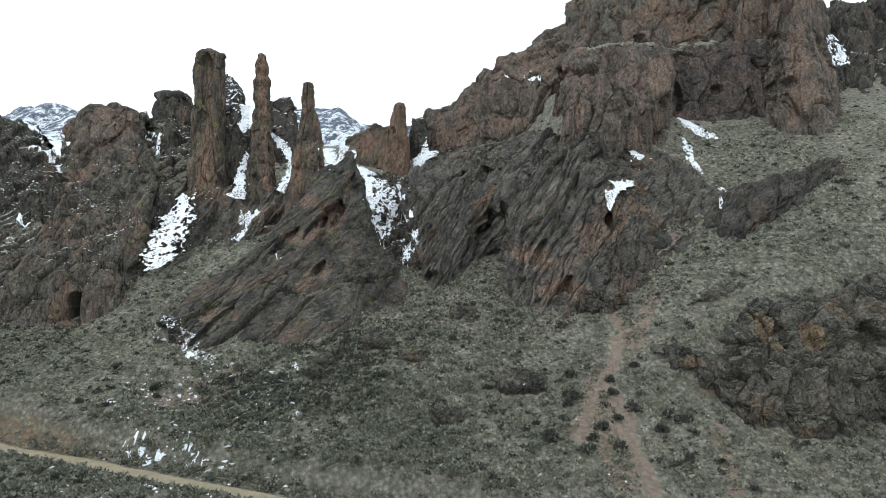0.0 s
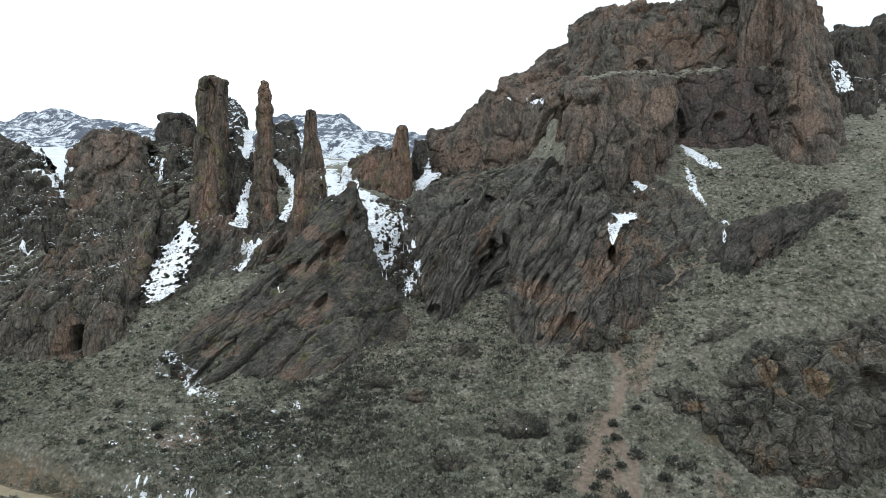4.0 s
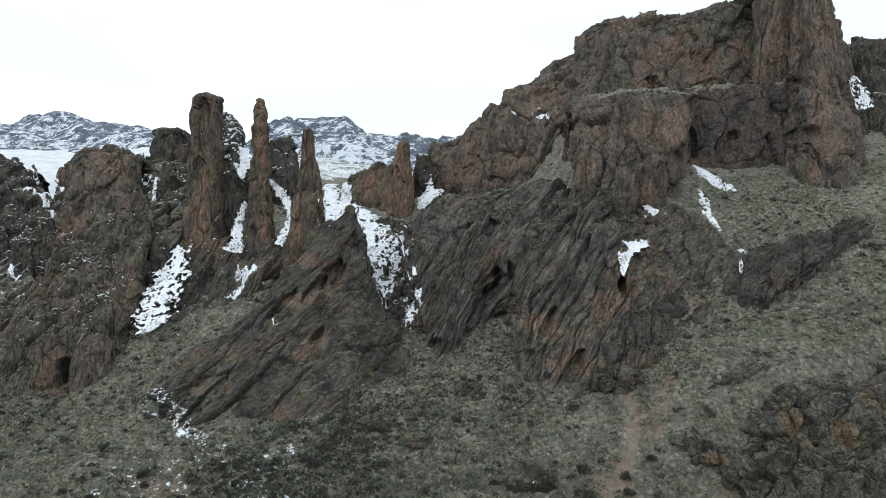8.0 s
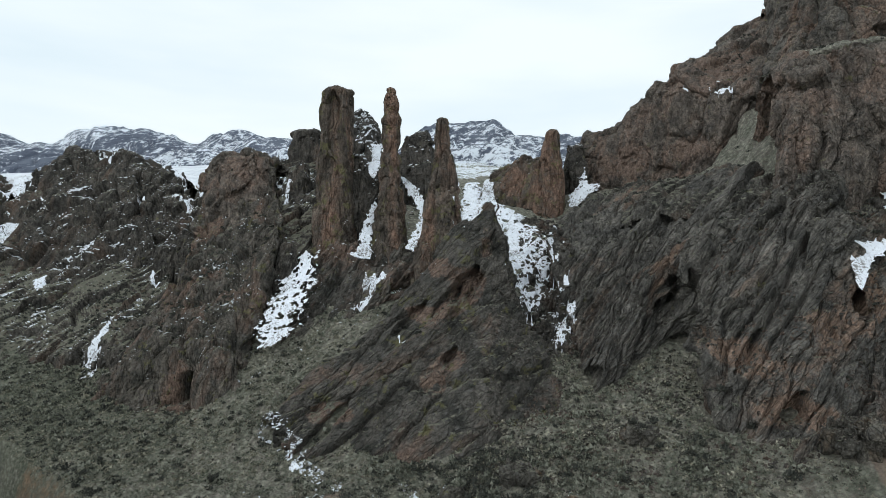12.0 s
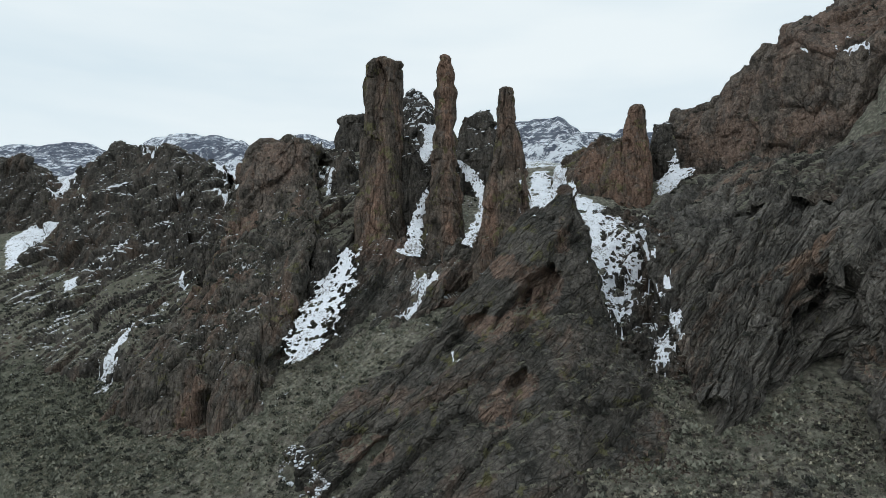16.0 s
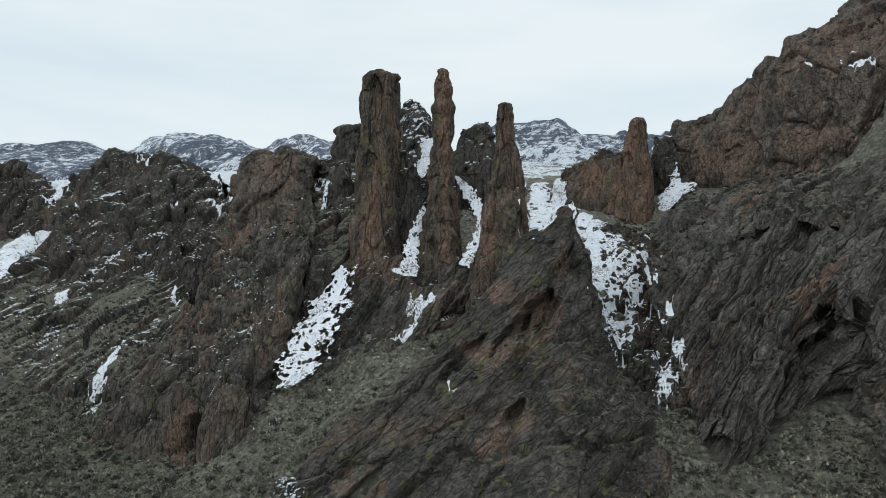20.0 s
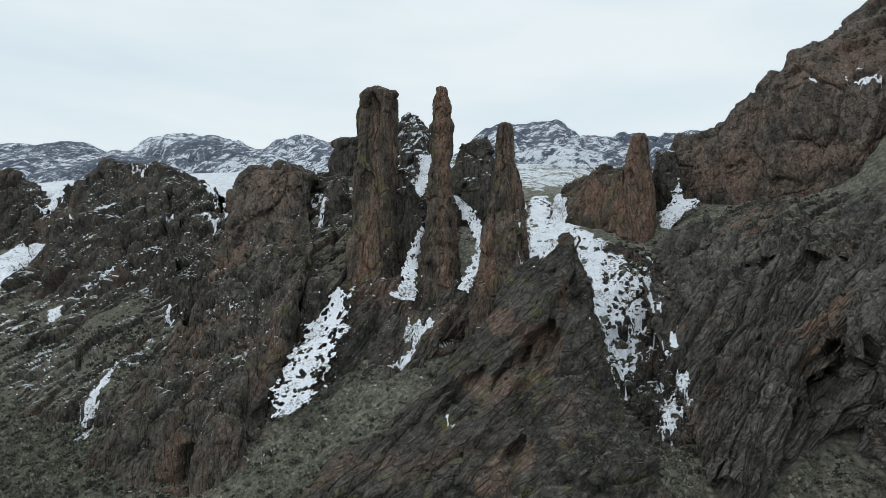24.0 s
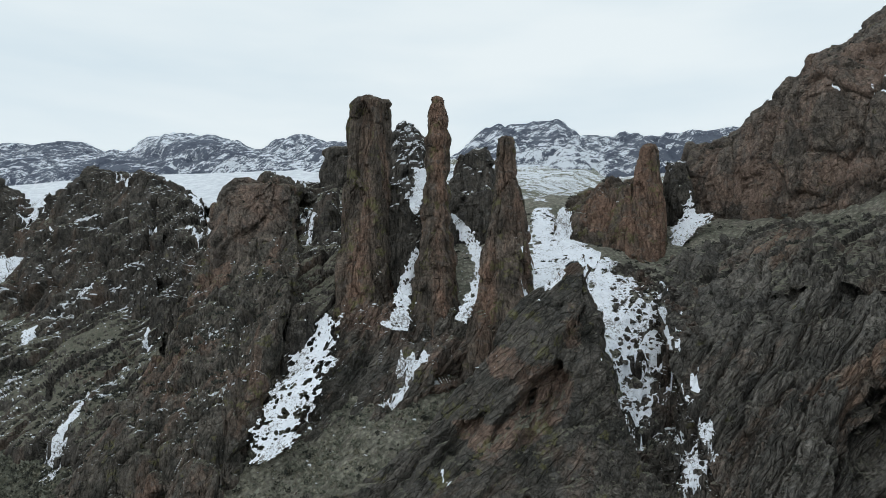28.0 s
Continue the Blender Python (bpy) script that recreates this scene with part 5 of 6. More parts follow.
# ---- old snow ----
def snow_material():
    m, n, l, b = shader("old_snow", 0.7)
    w = place(n, l)
    tone = ramp(n, l, noise_tex(n, l, w, 1.4, 7, 0.7), (0.3, (0.66, 0.69, 0.75)), (0.65, (0.84, 0.87, 0.92)))
    dirt = ramp(n, l, math_node(n, l, "ADD", noise_tex(n, l, w, 3.2, 8, 0.8), math_node(n, l, "MULTIPLY", noise_tex(n, l, w, 0.35, 4, 0.6), 0.45)), (0.775, 0.0), (0.81, 0.85))
    l.new(blend(n, l, dirt, tone, (0.14, 0.125, 0.11)), b.inputs["Base Color"])
    bump(n, l, b, noise_tex(n, l, w, 2.5, 6, 0.65), 0.5, 0.25)
    return m


old_snow = snow_material()
SNOW = "old snow in the gullies"


def melted_rim(p, f, field, shape):
    """Keeps the faces of a grid where the field is above nought, with the outer corners drawn in to the line where it is nought."""
    pos, val = p.reshape(shape[0], shape[1], 3), field.reshape(shape)
    total, count = np.zeros_like(pos), np.zeros(shape)
    for dy in (-1, 0, 1):
        for dx in (-1, 0, 1):
            if dy == dx == 0:
                continue
            here = (slice(max(0, -dy), shape[0] - max(0, dy)), slice(max(0, -dx), shape[1] - max(0, dx)))
            there = (slice(max(0, dy), shape[0] - max(0, -dy)), slice(max(0, dx), shape[1] - max(0, -dx)))
            a, b = val[here], val[there]
            cut = (a <= 0) & (b > 0)
            k = np.where(cut, a / np.where(cut, a - b, 1), 0)[..., None]
            total[here] += np.where(cut[..., None], pos[here] + (pos[there] - pos[here]) * k, 0)
            count[here] += cut
    moved = np.where(count[..., None] > 0, total / np.maximum(count, 1)[..., None], pos).reshape(-1, 3)
    return moved, f[(field[f] > 0).any(1)]


def snow_patch(outline, holes, seed):
    """Old snow over an outline (x, y, z) in plan, laid on what is below it, ragged at the rim and melted through in places."""
    o = np.array(outline)
    span = max(np.ptp(o[:, 0]), np.ptp(o[:, 1]))
    step = min(0.2, max(0.09, span / 180))
    xs, ys = np.arange(o[:, 0].min() - 0.6, o[:, 0].max() + 0.6, step), np.arange(o[:, 1].min() - 0.6, o[:, 1].max() + 0.6, step)
    gx2, gy2 = np.meshgrid(xs, ys)
    x, y = gx2.ravel(), gy2.ravel()
    inside, rim = np.zeros(len(x), bool), np.full(len(x), 1e9)
    top = o[np.argmin((x[:, None] - o[None, :, 0]) ** 2 + (y[:, None] - o[None, :, 1]) ** 2, axis=1), 2]
    for a, b in zip(o, np.roll(o, -1, axis=0)):
        cross = ((a[1] > y) != (b[1] > y)) & (x < (b[0] - a[0]) * (y - a[1]) / (b[1] - a[1] + 1e-9) + a[0])
        inside ^= cross
        d = b[:2] - a[:2]
        t = np.clip(((x - a[0]) * d[0] + (y - a[1]) * d[1]) / (d @ d + 1e-9), 0, 1)
        rim = np.minimum(rim, np.hypot(x - a[0] - t * d[0], y - a[1] - t * d[1]))
    p = np.stack((x, y, 0 * x), 1)
    depth = np.where(inside, rim, -rim) + min(0.9, span * 0.16) * fbm(p / min(0.9, max(0.3, span * 0.1)), 4, seed, 0.65)
    grit = min(1.0, max(0.35, span * 0.1))
    melt = fbm(p / (0.9 * grit, 1.3 * grit, 1), 5, seed + 5, 0.7) * 0.62 + 0.5
    field = np.minimum(depth - 0.08, 3.0 * (melt - holes - 0.18 + 0.12 * np.clip(depth, 0, 1)))
    p, f = melted_rim(p, quads(len(ys), len(xs)), field, (len(ys), len(xs)))
    x, y = p[:, 0], p[:, 1]
    z = np.full(len(x), np.nan)
    for i in np.unique(f):
        hit, _ = drop(x[i], y[i], top[i] + 4.0)
        if hit:
            z[i] = hit.z + 0.05 + 0.2 * min(1.0, max(0.0, depth[i]))
    f = f[~np.isnan(z[f]).any(1)]
    f = f[np.ptp(z[f], axis=1) < 14 * step]
    if len(f) < 3:
        return
    snow_pieces(np.stack((x, y, z), 1), f, "ragged patch of old snow lying on rock and turf")


CRUMBS = []


def snow_pieces(p, f, label):
    """Each piece of a torn patch of snow as an object of its own; the smallest crumbs are kept for one loose mesh."""
    mark = np.arange(len(p))
    while True:
        low = mark[f].min(1)
        fresh = mark.copy()
        np.minimum.at(fresh, f.ravel(), np.repeat(low, 4))
        fresh = fresh[fresh]
        if (fresh == mark).all():
            break
        mark = fresh
    which = mark[f[:, 0]]
    for key, many in zip(*np.unique(which, return_counts=True)):
        used, g = np.unique(f[which == key], return_inverse=True)
        if many < 40:
            CRUMBS.append((p[used], g.reshape(-1, 4)))
        else:
            tagged(new("snow_patch", mesh_of("snow_patch", p[used], g.reshape(-1, 4), old_snow)), label, "snow", SNOW)


def snow_chute(left, right, holes, seed):
    """A tongue of old snow in a steep gully between two edge lines, from top to bottom."""
    g = np.stack([spline(left, 150) * (1 - k) + spline(right, 150) * k for k in np.linspace(-0.12, 1.12, 70)], 1)
    shape = g.shape
    n = grid_normals(smoothed(g, 6))
    if n[..., 2].mean() < 0:
        n = -n
    p = g.reshape(-1, 3)
    u, v = np.meshgrid(np.linspace(-0.12, 1.12, shape[1]), np.linspace(0, 1, shape[0]))
    edge = np.minimum(np.minimum(u, 1 - u) * 2.4, np.minimum(v, 1 - v) * 8).ravel()
    field = np.minimum(edge + 1.05 * fbm(p / 0.8, 5, seed, 0.75) - 0.18, 3.0 * (fbm(p / 0.6, 5, seed + 5, 0.75) * 0.7 + 0.33 - holes + 0.1 * np.clip(edge, 0, 1)))
    p = p + n.reshape(-1, 3) * (0.35 * fbm(p / 1.6, 3, seed + 9))[:, None]
    p, f = melted_rim(p, quads(shape[0], shape[1]), field, shape[:2])
    snow_pieces(p, f, "steep tongue of old snow in a rock gully")


snow_chute([(-37.7, 120, 53.5), (-38.1, 117, 50.8), (-38.2, 114.5, 47.5), (-37.9, 113, 45.2), (-39.4, 112, 44.5)],
           [(-37, 120, 52.7), (-36.6, 117, 49.2), (-36, 114.5, 46), (-35.3, 113, 43.7), (-37.2, 112, 43.5)], 0.27, 60)
snow_chute([(-42.8, 131, 65.8), (-41.3, 128, 62.3), (-41.4, 126, 60.1), (-39.7, 124, 58.1)],
           [(-40.4, 131, 65.6), (-39.4, 128, 61.7), (-39.1, 126, 60), (-39.2, 124, 58.1)], 0.03, 61)
snow_chute([(-34.2, 123, 58), (-31.4, 119.5, 53.9), (-29, 116.5, 50.8), (-28.9, 114.5, 48.2), (-29.7, 113, 46.1), (-29.7, 112, 45)],
           [(-33.7, 123, 58), (-30.1, 119.5, 55.4), (-27.3, 116.5, 51.4), (-26.7, 114.5, 48.3), (-27.7, 113, 46.4), (-28.1, 112, 44.4)], 0.27, 62)
snow_chute([(-6, 155, 63.7), (-5.4, 153, 60.4), (-7.1, 150, 57.6), (-7.3, 147, 54.7)],
           [(-4.1, 155, 64), (-3.3, 153, 60.5), (-1.1, 151, 59.4), (-6.4, 147, 53.9)], 0.27, 63)
snow_chute([(-52.5, 116, 44.4), (-49.9, 110, 38.9), (-50.1, 106, 36.2), (-49.4, 103, 33), (-47.8, 100.5, 30.4)],
           [(-45.9, 116, 45.2), (-43.2, 110, 40.4), (-43, 106, 36.9), (-42.1, 103, 33.2), (-46.5, 100.5, 30.5)], 0.36, 64)
snow_chute([(-57.4, 122, 49.6), (-55.3, 120, 46.3), (-53.1, 117, 42.4)],
           [(-56.6, 122, 49.6), (-53.6, 120, 45.4), (-49.9, 117, 42.2)], 0.25, 65)
snow_chute([(-183.6, 172, 70.4), (-173.7, 168, 67.3), (-161.5, 162, 63.5), (-154, 157, 59.6)],
           [(-163.4, 172, 71.3), (-160.7, 168, 68.6), (-155.7, 162, 64), (-151.4, 157, 59.1)], 0.3, 66)
snow_chute([(25.1, 100, 46.9), (24.9, 98, 44.8), (24.5, 96, 42.6), (24.4, 93, 39.6)],
           [(26.1, 100, 46.2), (30.2, 99, 44.4), (27.1, 96, 42.5), (24.9, 93, 39.5)], 0.08, 67)
snow_chute([(31, 105.5, 51.1), (31.4, 104.5, 48.8), (32.2, 103.5, 46.8)],
           [(31.6, 105.5, 51.1), (36, 106, 49.1), (32.8, 103.5, 46.6)], 0.1, 68)
snow_chute([(74.5, 121.5, 77.6), (73.4, 119, 72.9), (73.5, 117.5, 69.1)],
           [(76.2, 122.5, 77.5), (79.3, 122, 74.3), (78.9, 120, 70.3)], 0.4, 69)
snow_patch([(-45.9, 100.9, 28.1), (-47.5, 97.9, 25.7), (-48.3, 97.7, 26.1), (-47.5, 100.0, 27.4)], 0.45, 1)
snow_patch([(-36.9, 111.2, 40.6), (-31.7, 111.4, 41.2), (-32.7, 110.1, 39.8), (-34.2, 108.6, 37.8), (-36.0, 106.8, 36.4), (-36.8, 107.7, 37.1), (-34.8, 109.1, 38.8)], 0.2, 2)
snow_patch([(-23.6, 118.3, 60.3), (-37.4, 195.9, 69.3), (-24.9, 153.0, 59.1), (-19.0, 142.3, 54.6), (-13.7, 136.3, 51.5), (-14.4, 131.2, 49.9), (-14.7, 106.8, 50.9), (-16.8, 106.4, 50.4), (-18.2, 105.2, 49.1), (-19.1, 104.7, 48.5), (-22.6, 114.0, 49.1), (-22.7, 116.4, 52.9), (-28.2, 147.6, 57.3), (-23.6, 118.5, 58.4)], 0.3, 3)
snow_patch([(-16.9, 130.8, 50.6), (-12.0, 132.7, 49.9), (-8.7, 124.4, 46.6), (-7.0, 111.7, 42.7), (-6.8, 108.8, 40.9), (-8.3, 110.8, 38.4), (-9.3, 109.0, 37.6), (-10.1, 103.2, 36.7), (-10.8, 100.6, 36.9), (-10.7, 102.7, 37.7), (-11.4, 102.4, 40.5), (-12.9, 116.0, 42.0), (-13.1, 103.2, 42.3), (-13.3, 106.3, 44.0), (-13.7, 107.1, 46.0), (-14.2, 107.5, 48.1)], 0.34, 4)
snow_patch([(-6.1, 105.8, 40.4), (-4.3, 105.5, 39.1), (-3.8, 102.1, 36.5), (-4.6, 102.1, 35.6), (-4.8, 102.7, 32.7), (-5.3, 101.0, 32.3), (-7.0, 101.6, 31.9), (-7.1, 104.7, 34.7), (-7.6, 105.7, 34.9), (-6.6, 107.7, 37.0)], 0.27, 5)
snow_patch([(44.1, 117.9, 59.6), (45.7, 114.7, 57.8), (47.9, 108.7, 53.8), (46.4, 109.0, 53.4), (43.1, 112.0, 56.2)], 0.1, 6)
snow_patch([(41.9, 110.2, 54.5), (42.8, 107.4, 51.9), (42.3, 105.9, 49.6), (42.9, 103.3, 46.6), (41.0, 105.8, 49.1)], 0.2, 7)
snow_patch([(43.9, 100.3, 43.6), (44.2, 98.1, 43.3), (42.0, 94.8, 40.5)], 0.1, 8)
snow_patch([(19.2, 147.1, 77.2), (21.9, 143.3, 74.7), (22.3, 141.5, 72.4), (21.1, 142.4, 71.7), (20.2, 143.6, 73.6)], 0.12, 9)
snow_patch([(-156.1, 143.6, 49.3), (-164.8, 155.4, 53.9), (-157.5, 158.4, 55.4), (-135.1, 140.9, 49.5), (-135.3, 134.0, 46.0), (-135.4, 129.4, 42.9)], 0.15, 10)
snow_patch([(-113.0, 147.7, 53.3), (-101.0, 142.3, 57.0), (-107.1, 148.9, 55.1), (-108.4, 147.1, 53.1), (-110.9, 146.8, 52.3)], 0.22, 11)
snow_patch([(-81.8, 119.3, 39.1), (-76.8, 118.6, 40.5), (-78.4, 117.4, 38.7)], 0.15, 12)
snow_patch([(-80.4, 110.6, 34.6), (-78.3, 107.1, 31.9), (-76.9, 102.2, 29.2), (-80.2, 104.0, 28.8), (-79.5, 107.2, 33.0)], 0.25, 13)
snow_patch([(-80.5, 104.1, 27.7), (-76.6, 101.4, 26.9), (-78.0, 101.6, 26.1)], 0.2, 14)
snow_patch([(-113.3, 124.4, 39.0), (-110.2, 125.5, 40.4), (-104.3, 118.4, 38.2)], 0.2, 15)
snow_patch([(-41.4, 92.1, 22.2), (-39.6, 90.6, 21.6), (-36.4, 88.7, 20.5), (-33.0, 87.4, 19.2), (-28.9, 85.4, 18.2), (-30.0, 84.6, 17.8), (-34.6, 86.9, 19.0), (-38.6, 88.9, 20.4)], 0.5, 16)
snow_patch([(-22.0, 86.2, 18.9), (-20.4, 85.3, 18.7), (-18.5, 82.7, 17.6), (-19.3, 82.3, 17.2)], 0.38, 17)
snow_patch([(-29.3, 71.0, 11.6), (-26.8, 69.6, 11.8), (-26.6, 68.9, 10.5), (-28.0, 68.9, 10.8)], 0.52, 18)
snow_patch([(-37.0, 72.8, 12.8), (-32.6, 71.3, 12.7), (-33.6, 70.9, 11.7), (-35.6, 71.2, 11.8)], 0.52, 19)
snow_patch([(-26.6, 75.0, 13.5), (-24.9, 73.5, 13.7), (-25.0, 72.5, 13.0)], 0.52, 20)
snow_patch([(-40.5, 75.5, 13.4), (-39.4, 75.0, 13.2), (-38.5, 72.7, 12.5)], 0.52, 21)
snow_patch([(-27.5, 69.0, 10.1), (-26.7, 68.3, 9.4), (-27.1, 67.9, 8.6)], 0.52, 22)
snow_patch([(-26.5, 98.3, 32.2), (-24.7, 96.5, 32.1), (-24.2, 95.6, 31.2), (-25.2, 96.1, 31.2)], 0.46, 23)
snow_patch([(-12.7, 132.9, 50.7), (-7.8, 129.3, 48.9), (-4.9, 112.0, 43.8), (-4.0, 105.8, 39.5), (-6.1, 105.6, 39.9), (-7.2, 112.5, 43.7), (-9.7, 126.2, 47.2)], 0.56, 24)
snow_patch([(14.6, 148.7, 78.2), (15.7, 147.8, 77.7), (15.4, 147.5, 75.4), (14.5, 148.4, 75.3)], 0.4, 25)
snow_patch([(-67.1, 138.5, 62.7), (-64.4, 138.0, 61.9), (-57.9, 130.1, 58.7), (-58.3, 127.2, 55.9), (-61.9, 130.7, 56.6)], 0.5, 26)
snow_patch([(-38.4, 72.8, 12.6), (-34.6, 73.0, 13.0), (-30.4, 70.9, 12.5), (-32.0, 70.2, 11.4), (-35.8, 71.0, 11.4)], 0.52, 27)
snow_patch([(-30.5, 72.5, 12.4), (-28.2, 72.5, 12.7), (-25.9, 69.2, 11.4), (-26.7, 68.6, 10.0), (-28.5, 69.6, 10.6)], 0.52, 28)
snow_patch([(-129.0, 157.1, 71.1), (-123.3, 157.3, 71.8), (-119.4, 154.1, 68.3), (-124.1, 155.8, 68.0), (-125.2, 154.9, 68.9)], 0.3, 29)
snow_patch([(-103.4, 151.5, 66.7), (-99.7, 150.8, 65.9), (-436.1, 564.4, 131.7), (-80.5, 133.1, 61.8), (-97.0, 149.4, 64.2), (-80.7, 131.6, 59.5), (-94.8, 146.5, 61.8)], 0.3, 30)
snow_patch([(-94.7, 142.2, 59.0), (-90.5, 141.3, 58.0), (-76.3, 128.6, 57.9), (-75.9, 127.1, 56.5), (-89.8, 139.1, 56.8)], 0.3, 31)
snow_patch([(-169.6, 163.4, 64.8), (-165.2, 165.5, 66.0), (-145.6, 154.1, 66.7), (-143.3, 151.7, 61.7), (-144.1, 150.3, 60.7), (-133.7, 145.7, 57.3), (-142.6, 148.6, 57.0), (-164.6, 162.9, 61.0)], 0.35, 32)
snow_patch([(-128.9, 144.1, 51.7), (-127.9, 146.5, 55.4), (-123.0, 149.2, 57.4), (-121.1, 147.3, 54.8), (-120.8, 144.7, 52.9), (-118.5, 144.1, 50.6), (-116.1, 139.4, 48.5), (-120.8, 141.4, 50.7), (-125.0, 141.7, 49.4)], 0.4, 33)
snow_patch([(-106.9, 129.4, 43.4), (-108.7, 132.5, 46.3), (-106.5, 134.8, 47.8), (-105.1, 133.1, 45.3), (-104.3, 129.5, 43.6)], 0.3, 34)
snow_patch([(-67.2, 136.5, 65.3), (-65.8, 137.8, 64.9), (-64.9, 138.2, 61.6), (-66.1, 137.5, 59.6), (-66.2, 137.2, 63.0)], 0.4, 35)
snow_patch([(-80.8, 118.8, 39.5), (-81.9, 121.4, 40.5), (-69.2, 111.2, 42.3), (-77.6, 117.9, 40.1)], 0.25, 36)
base, verts, faces = 0, [], []
for v, f in CRUMBS:
    verts.append(v)
    faces.append(f + base)
    base += len(v)
tagged(new("snow_crumbs", mesh_of("snow_crumbs", np.concatenate(verts), np.concatenate(faces), old_snow)), "small torn scraps of old snow", "snow", kind="stuff")

# ---- dirt road ----
def road_material():
    m, n, l, b = shader("packed_dirt", 0.95)
    w = place(n, l)
    l.new(ramp(n, l, noise_tex(n, l, w, 0.9, 8, 0.7), (0.3, (0.2, 0.168, 0.115)), (0.7, (0.3, 0.255, 0.175))), b.inputs["Base Color"])
    bump(n, l, b, noise_tex(n, l, w, 6, 5, 0.7), 0.5, 0.08)
    return m


line = spline(ROAD, 400)
side = np.gradient(line, axis=0)
side = np.stack((-side[:, 1], side[:, 0], 0 * side[:, 0]), 1)
side /= np.linalg.norm(side, axis=1, keepdims=True)
across = np.linspace(-1.05, 1.05, 9)
crown = 0.05 - 0.05 * np.abs(np.abs(across) - 0.9)
deck = line[:, None] + side[:, None] * (across[None, :, None] + 0.18 * smooth_noise(line / 2.3, 3)[:, None, None] * np.sign(across)[None, :, None]) + crown[None, :, None] * np.array((0, 0, 1))
road = new("road", mesh_of("road", deck.reshape(-1, 3), quads(400, 9)[:, ::-1], road_material()))
tagged(road, "pale packed dirt road along the foot of the hillside", "road", kind="structure")


# ---- brush ----
def leaf_material(name, dark, light):
    m, n, l, b = shader(name, 0.9)
    geo = n.new("ShaderNodeNewGeometry")
    l.new(ramp(n, l, geo.outputs["Random Per Island"], (0.1, dark), (0.9, light)), b.inputs["Base Color"])
    return m


sage_leaf = leaf_material("sage_leaf", (0.085, 0.088, 0.07), (0.25, 0.252, 0.2))
dark_leaf = leaf_material("dark_brush_leaf", (0.0306, 0.0323, 0.0281), (0.085, 0.0867, 0.0723))
olive_leaf = leaf_material("olive_leaf", (0.075, 0.08, 0.06), (0.215, 0.22, 0.17))
straw = leaf_material("dry_bunch_grass", (0.15, 0.142, 0.105), (0.37, 0.345, 0.265))
bark, _n, _l, _b = shader("grey_bark", 0.95)
_l.new(ramp(_n, _l, noise_tex(_n, _l, place(_n, _l), 6.0), (0.3, (0.05, 0.042, 0.036)), (0.7, (0.12, 0.1, 0.085))), _b.inputs["Base Color"])


def tuft(rng, blades, high, wide, blade):
    """Leaf sprays on a rounded, uneven clump: vertices (3 a spray, as one triangle each)."""
    v = np.zeros((blades, 3, 3))
    lobes = [(rng.uniform(-0.45, 0.45) * wide, rng.uniform(-0.45, 0.45) * wide, rng.uniform(0.6, 1.0)) for _ in range(4)]
    for i in range(blades):
        cx, cy, k = lobes[i % 4]
        a, e = rng.uniform(0, 2 * math.pi), math.asin(rng.uniform(-0.1, 1))
        d = np.array((math.cos(a) * math.cos(e), math.sin(a) * math.cos(e), max(0.02, math.sin(e))))
        c = np.array((cx, cy, 0)) + d * np.array((wide * 0.6, wide * 0.6, high)) * k * rng.uniform(0.55, 1)
        up = d * 0.7 + np.array((rng.uniform(-0.5, 0.5), rng.uniform(-0.5, 0.5), 0.6))
        up /= np.linalg.norm(up)
        w = np.cross(up, (rng.uniform(-1, 1), rng.uniform(-1, 1), rng.uniform(-1, 1)))
        w /= np.linalg.norm(w) + 1e-9
        s = blade * rng.uniform(0.6, 1.3)
        v[i] = c - w * s * 0.42, c + w * s * 0.42, c + up * s
    return v.reshape(-1, 3)


def twigs(rng, count, high, wide):
    """Bare stems that fan out from the base of a bush, each a thin three-sided stick."""
    verts, faces = [], []
    for i in range(count):
        a = rng.uniform(0, 2 * math.pi)
        tip = Vector((math.cos(a) * wide * 0.5, math.sin(a) * wide * 0.5, high * rng.uniform(0.6, 0.9)))
        side = tip.cross(Vector((0, 0, 1))).normalized() * 0.035
        back = Vector((0, 0, 0.05))
        b = len(verts)
        verts += [side, -side, back, tip]
        faces += [(b, b + 1, b + 3), (b + 1, b + 2, b + 3), (b + 2, b, b + 3)]
    return np.array([v[:] for v in verts]), np.array(faces)


def tri_rows(n):
    return np.arange(n).reshape(-1, 3)


rng = random.Random(4)
BUSHES = []
for k in range(6):
    leaf, name, label = [(sage_leaf, "sagebrush", "grey-green sagebrush growing on the dry slope"), (dark_leaf, "bush", "dark leafless-looking bush growing on the dry slope")][k % 2]
    base = new(name, None)
    tagged(base, label, "bush", "bushes on the hillside")
    v = tuft(rng, 150, 1.0, 0.9, 0.3)
    foliage = new("foliage", mesh_of("foliage", v, tri_rows(len(v)), leaf, False))
    tv, tf = twigs(rng, 7, 1.0, 0.9)
    stems = new("stems", mesh_of("stems", tv, tf, bark, False))
    foliage.parent = stems.parent = base
    BUSHES.append(base)
NEAR_BUSHES = [(-43.4, 84.2), (-36.9, 80.6), (19.5, 73.1), (19.0, 71.6), (18.8, 68.2), (20.8, 69.3), (16.9, 67.0), (15.7, 66.2), (18.3, 64.5), (14.5, 64.5), (24.6, 69.0), (25.8, 68.2), (22.7, 66.7), (11.1, 66.8), (11.1, 65.9), (14.8, 74.5), (14.6, 71.7), (22.6, 75.3), (24.0, 62.9), (14.1, 70.6), (15.4, 82.7)]
count = 0
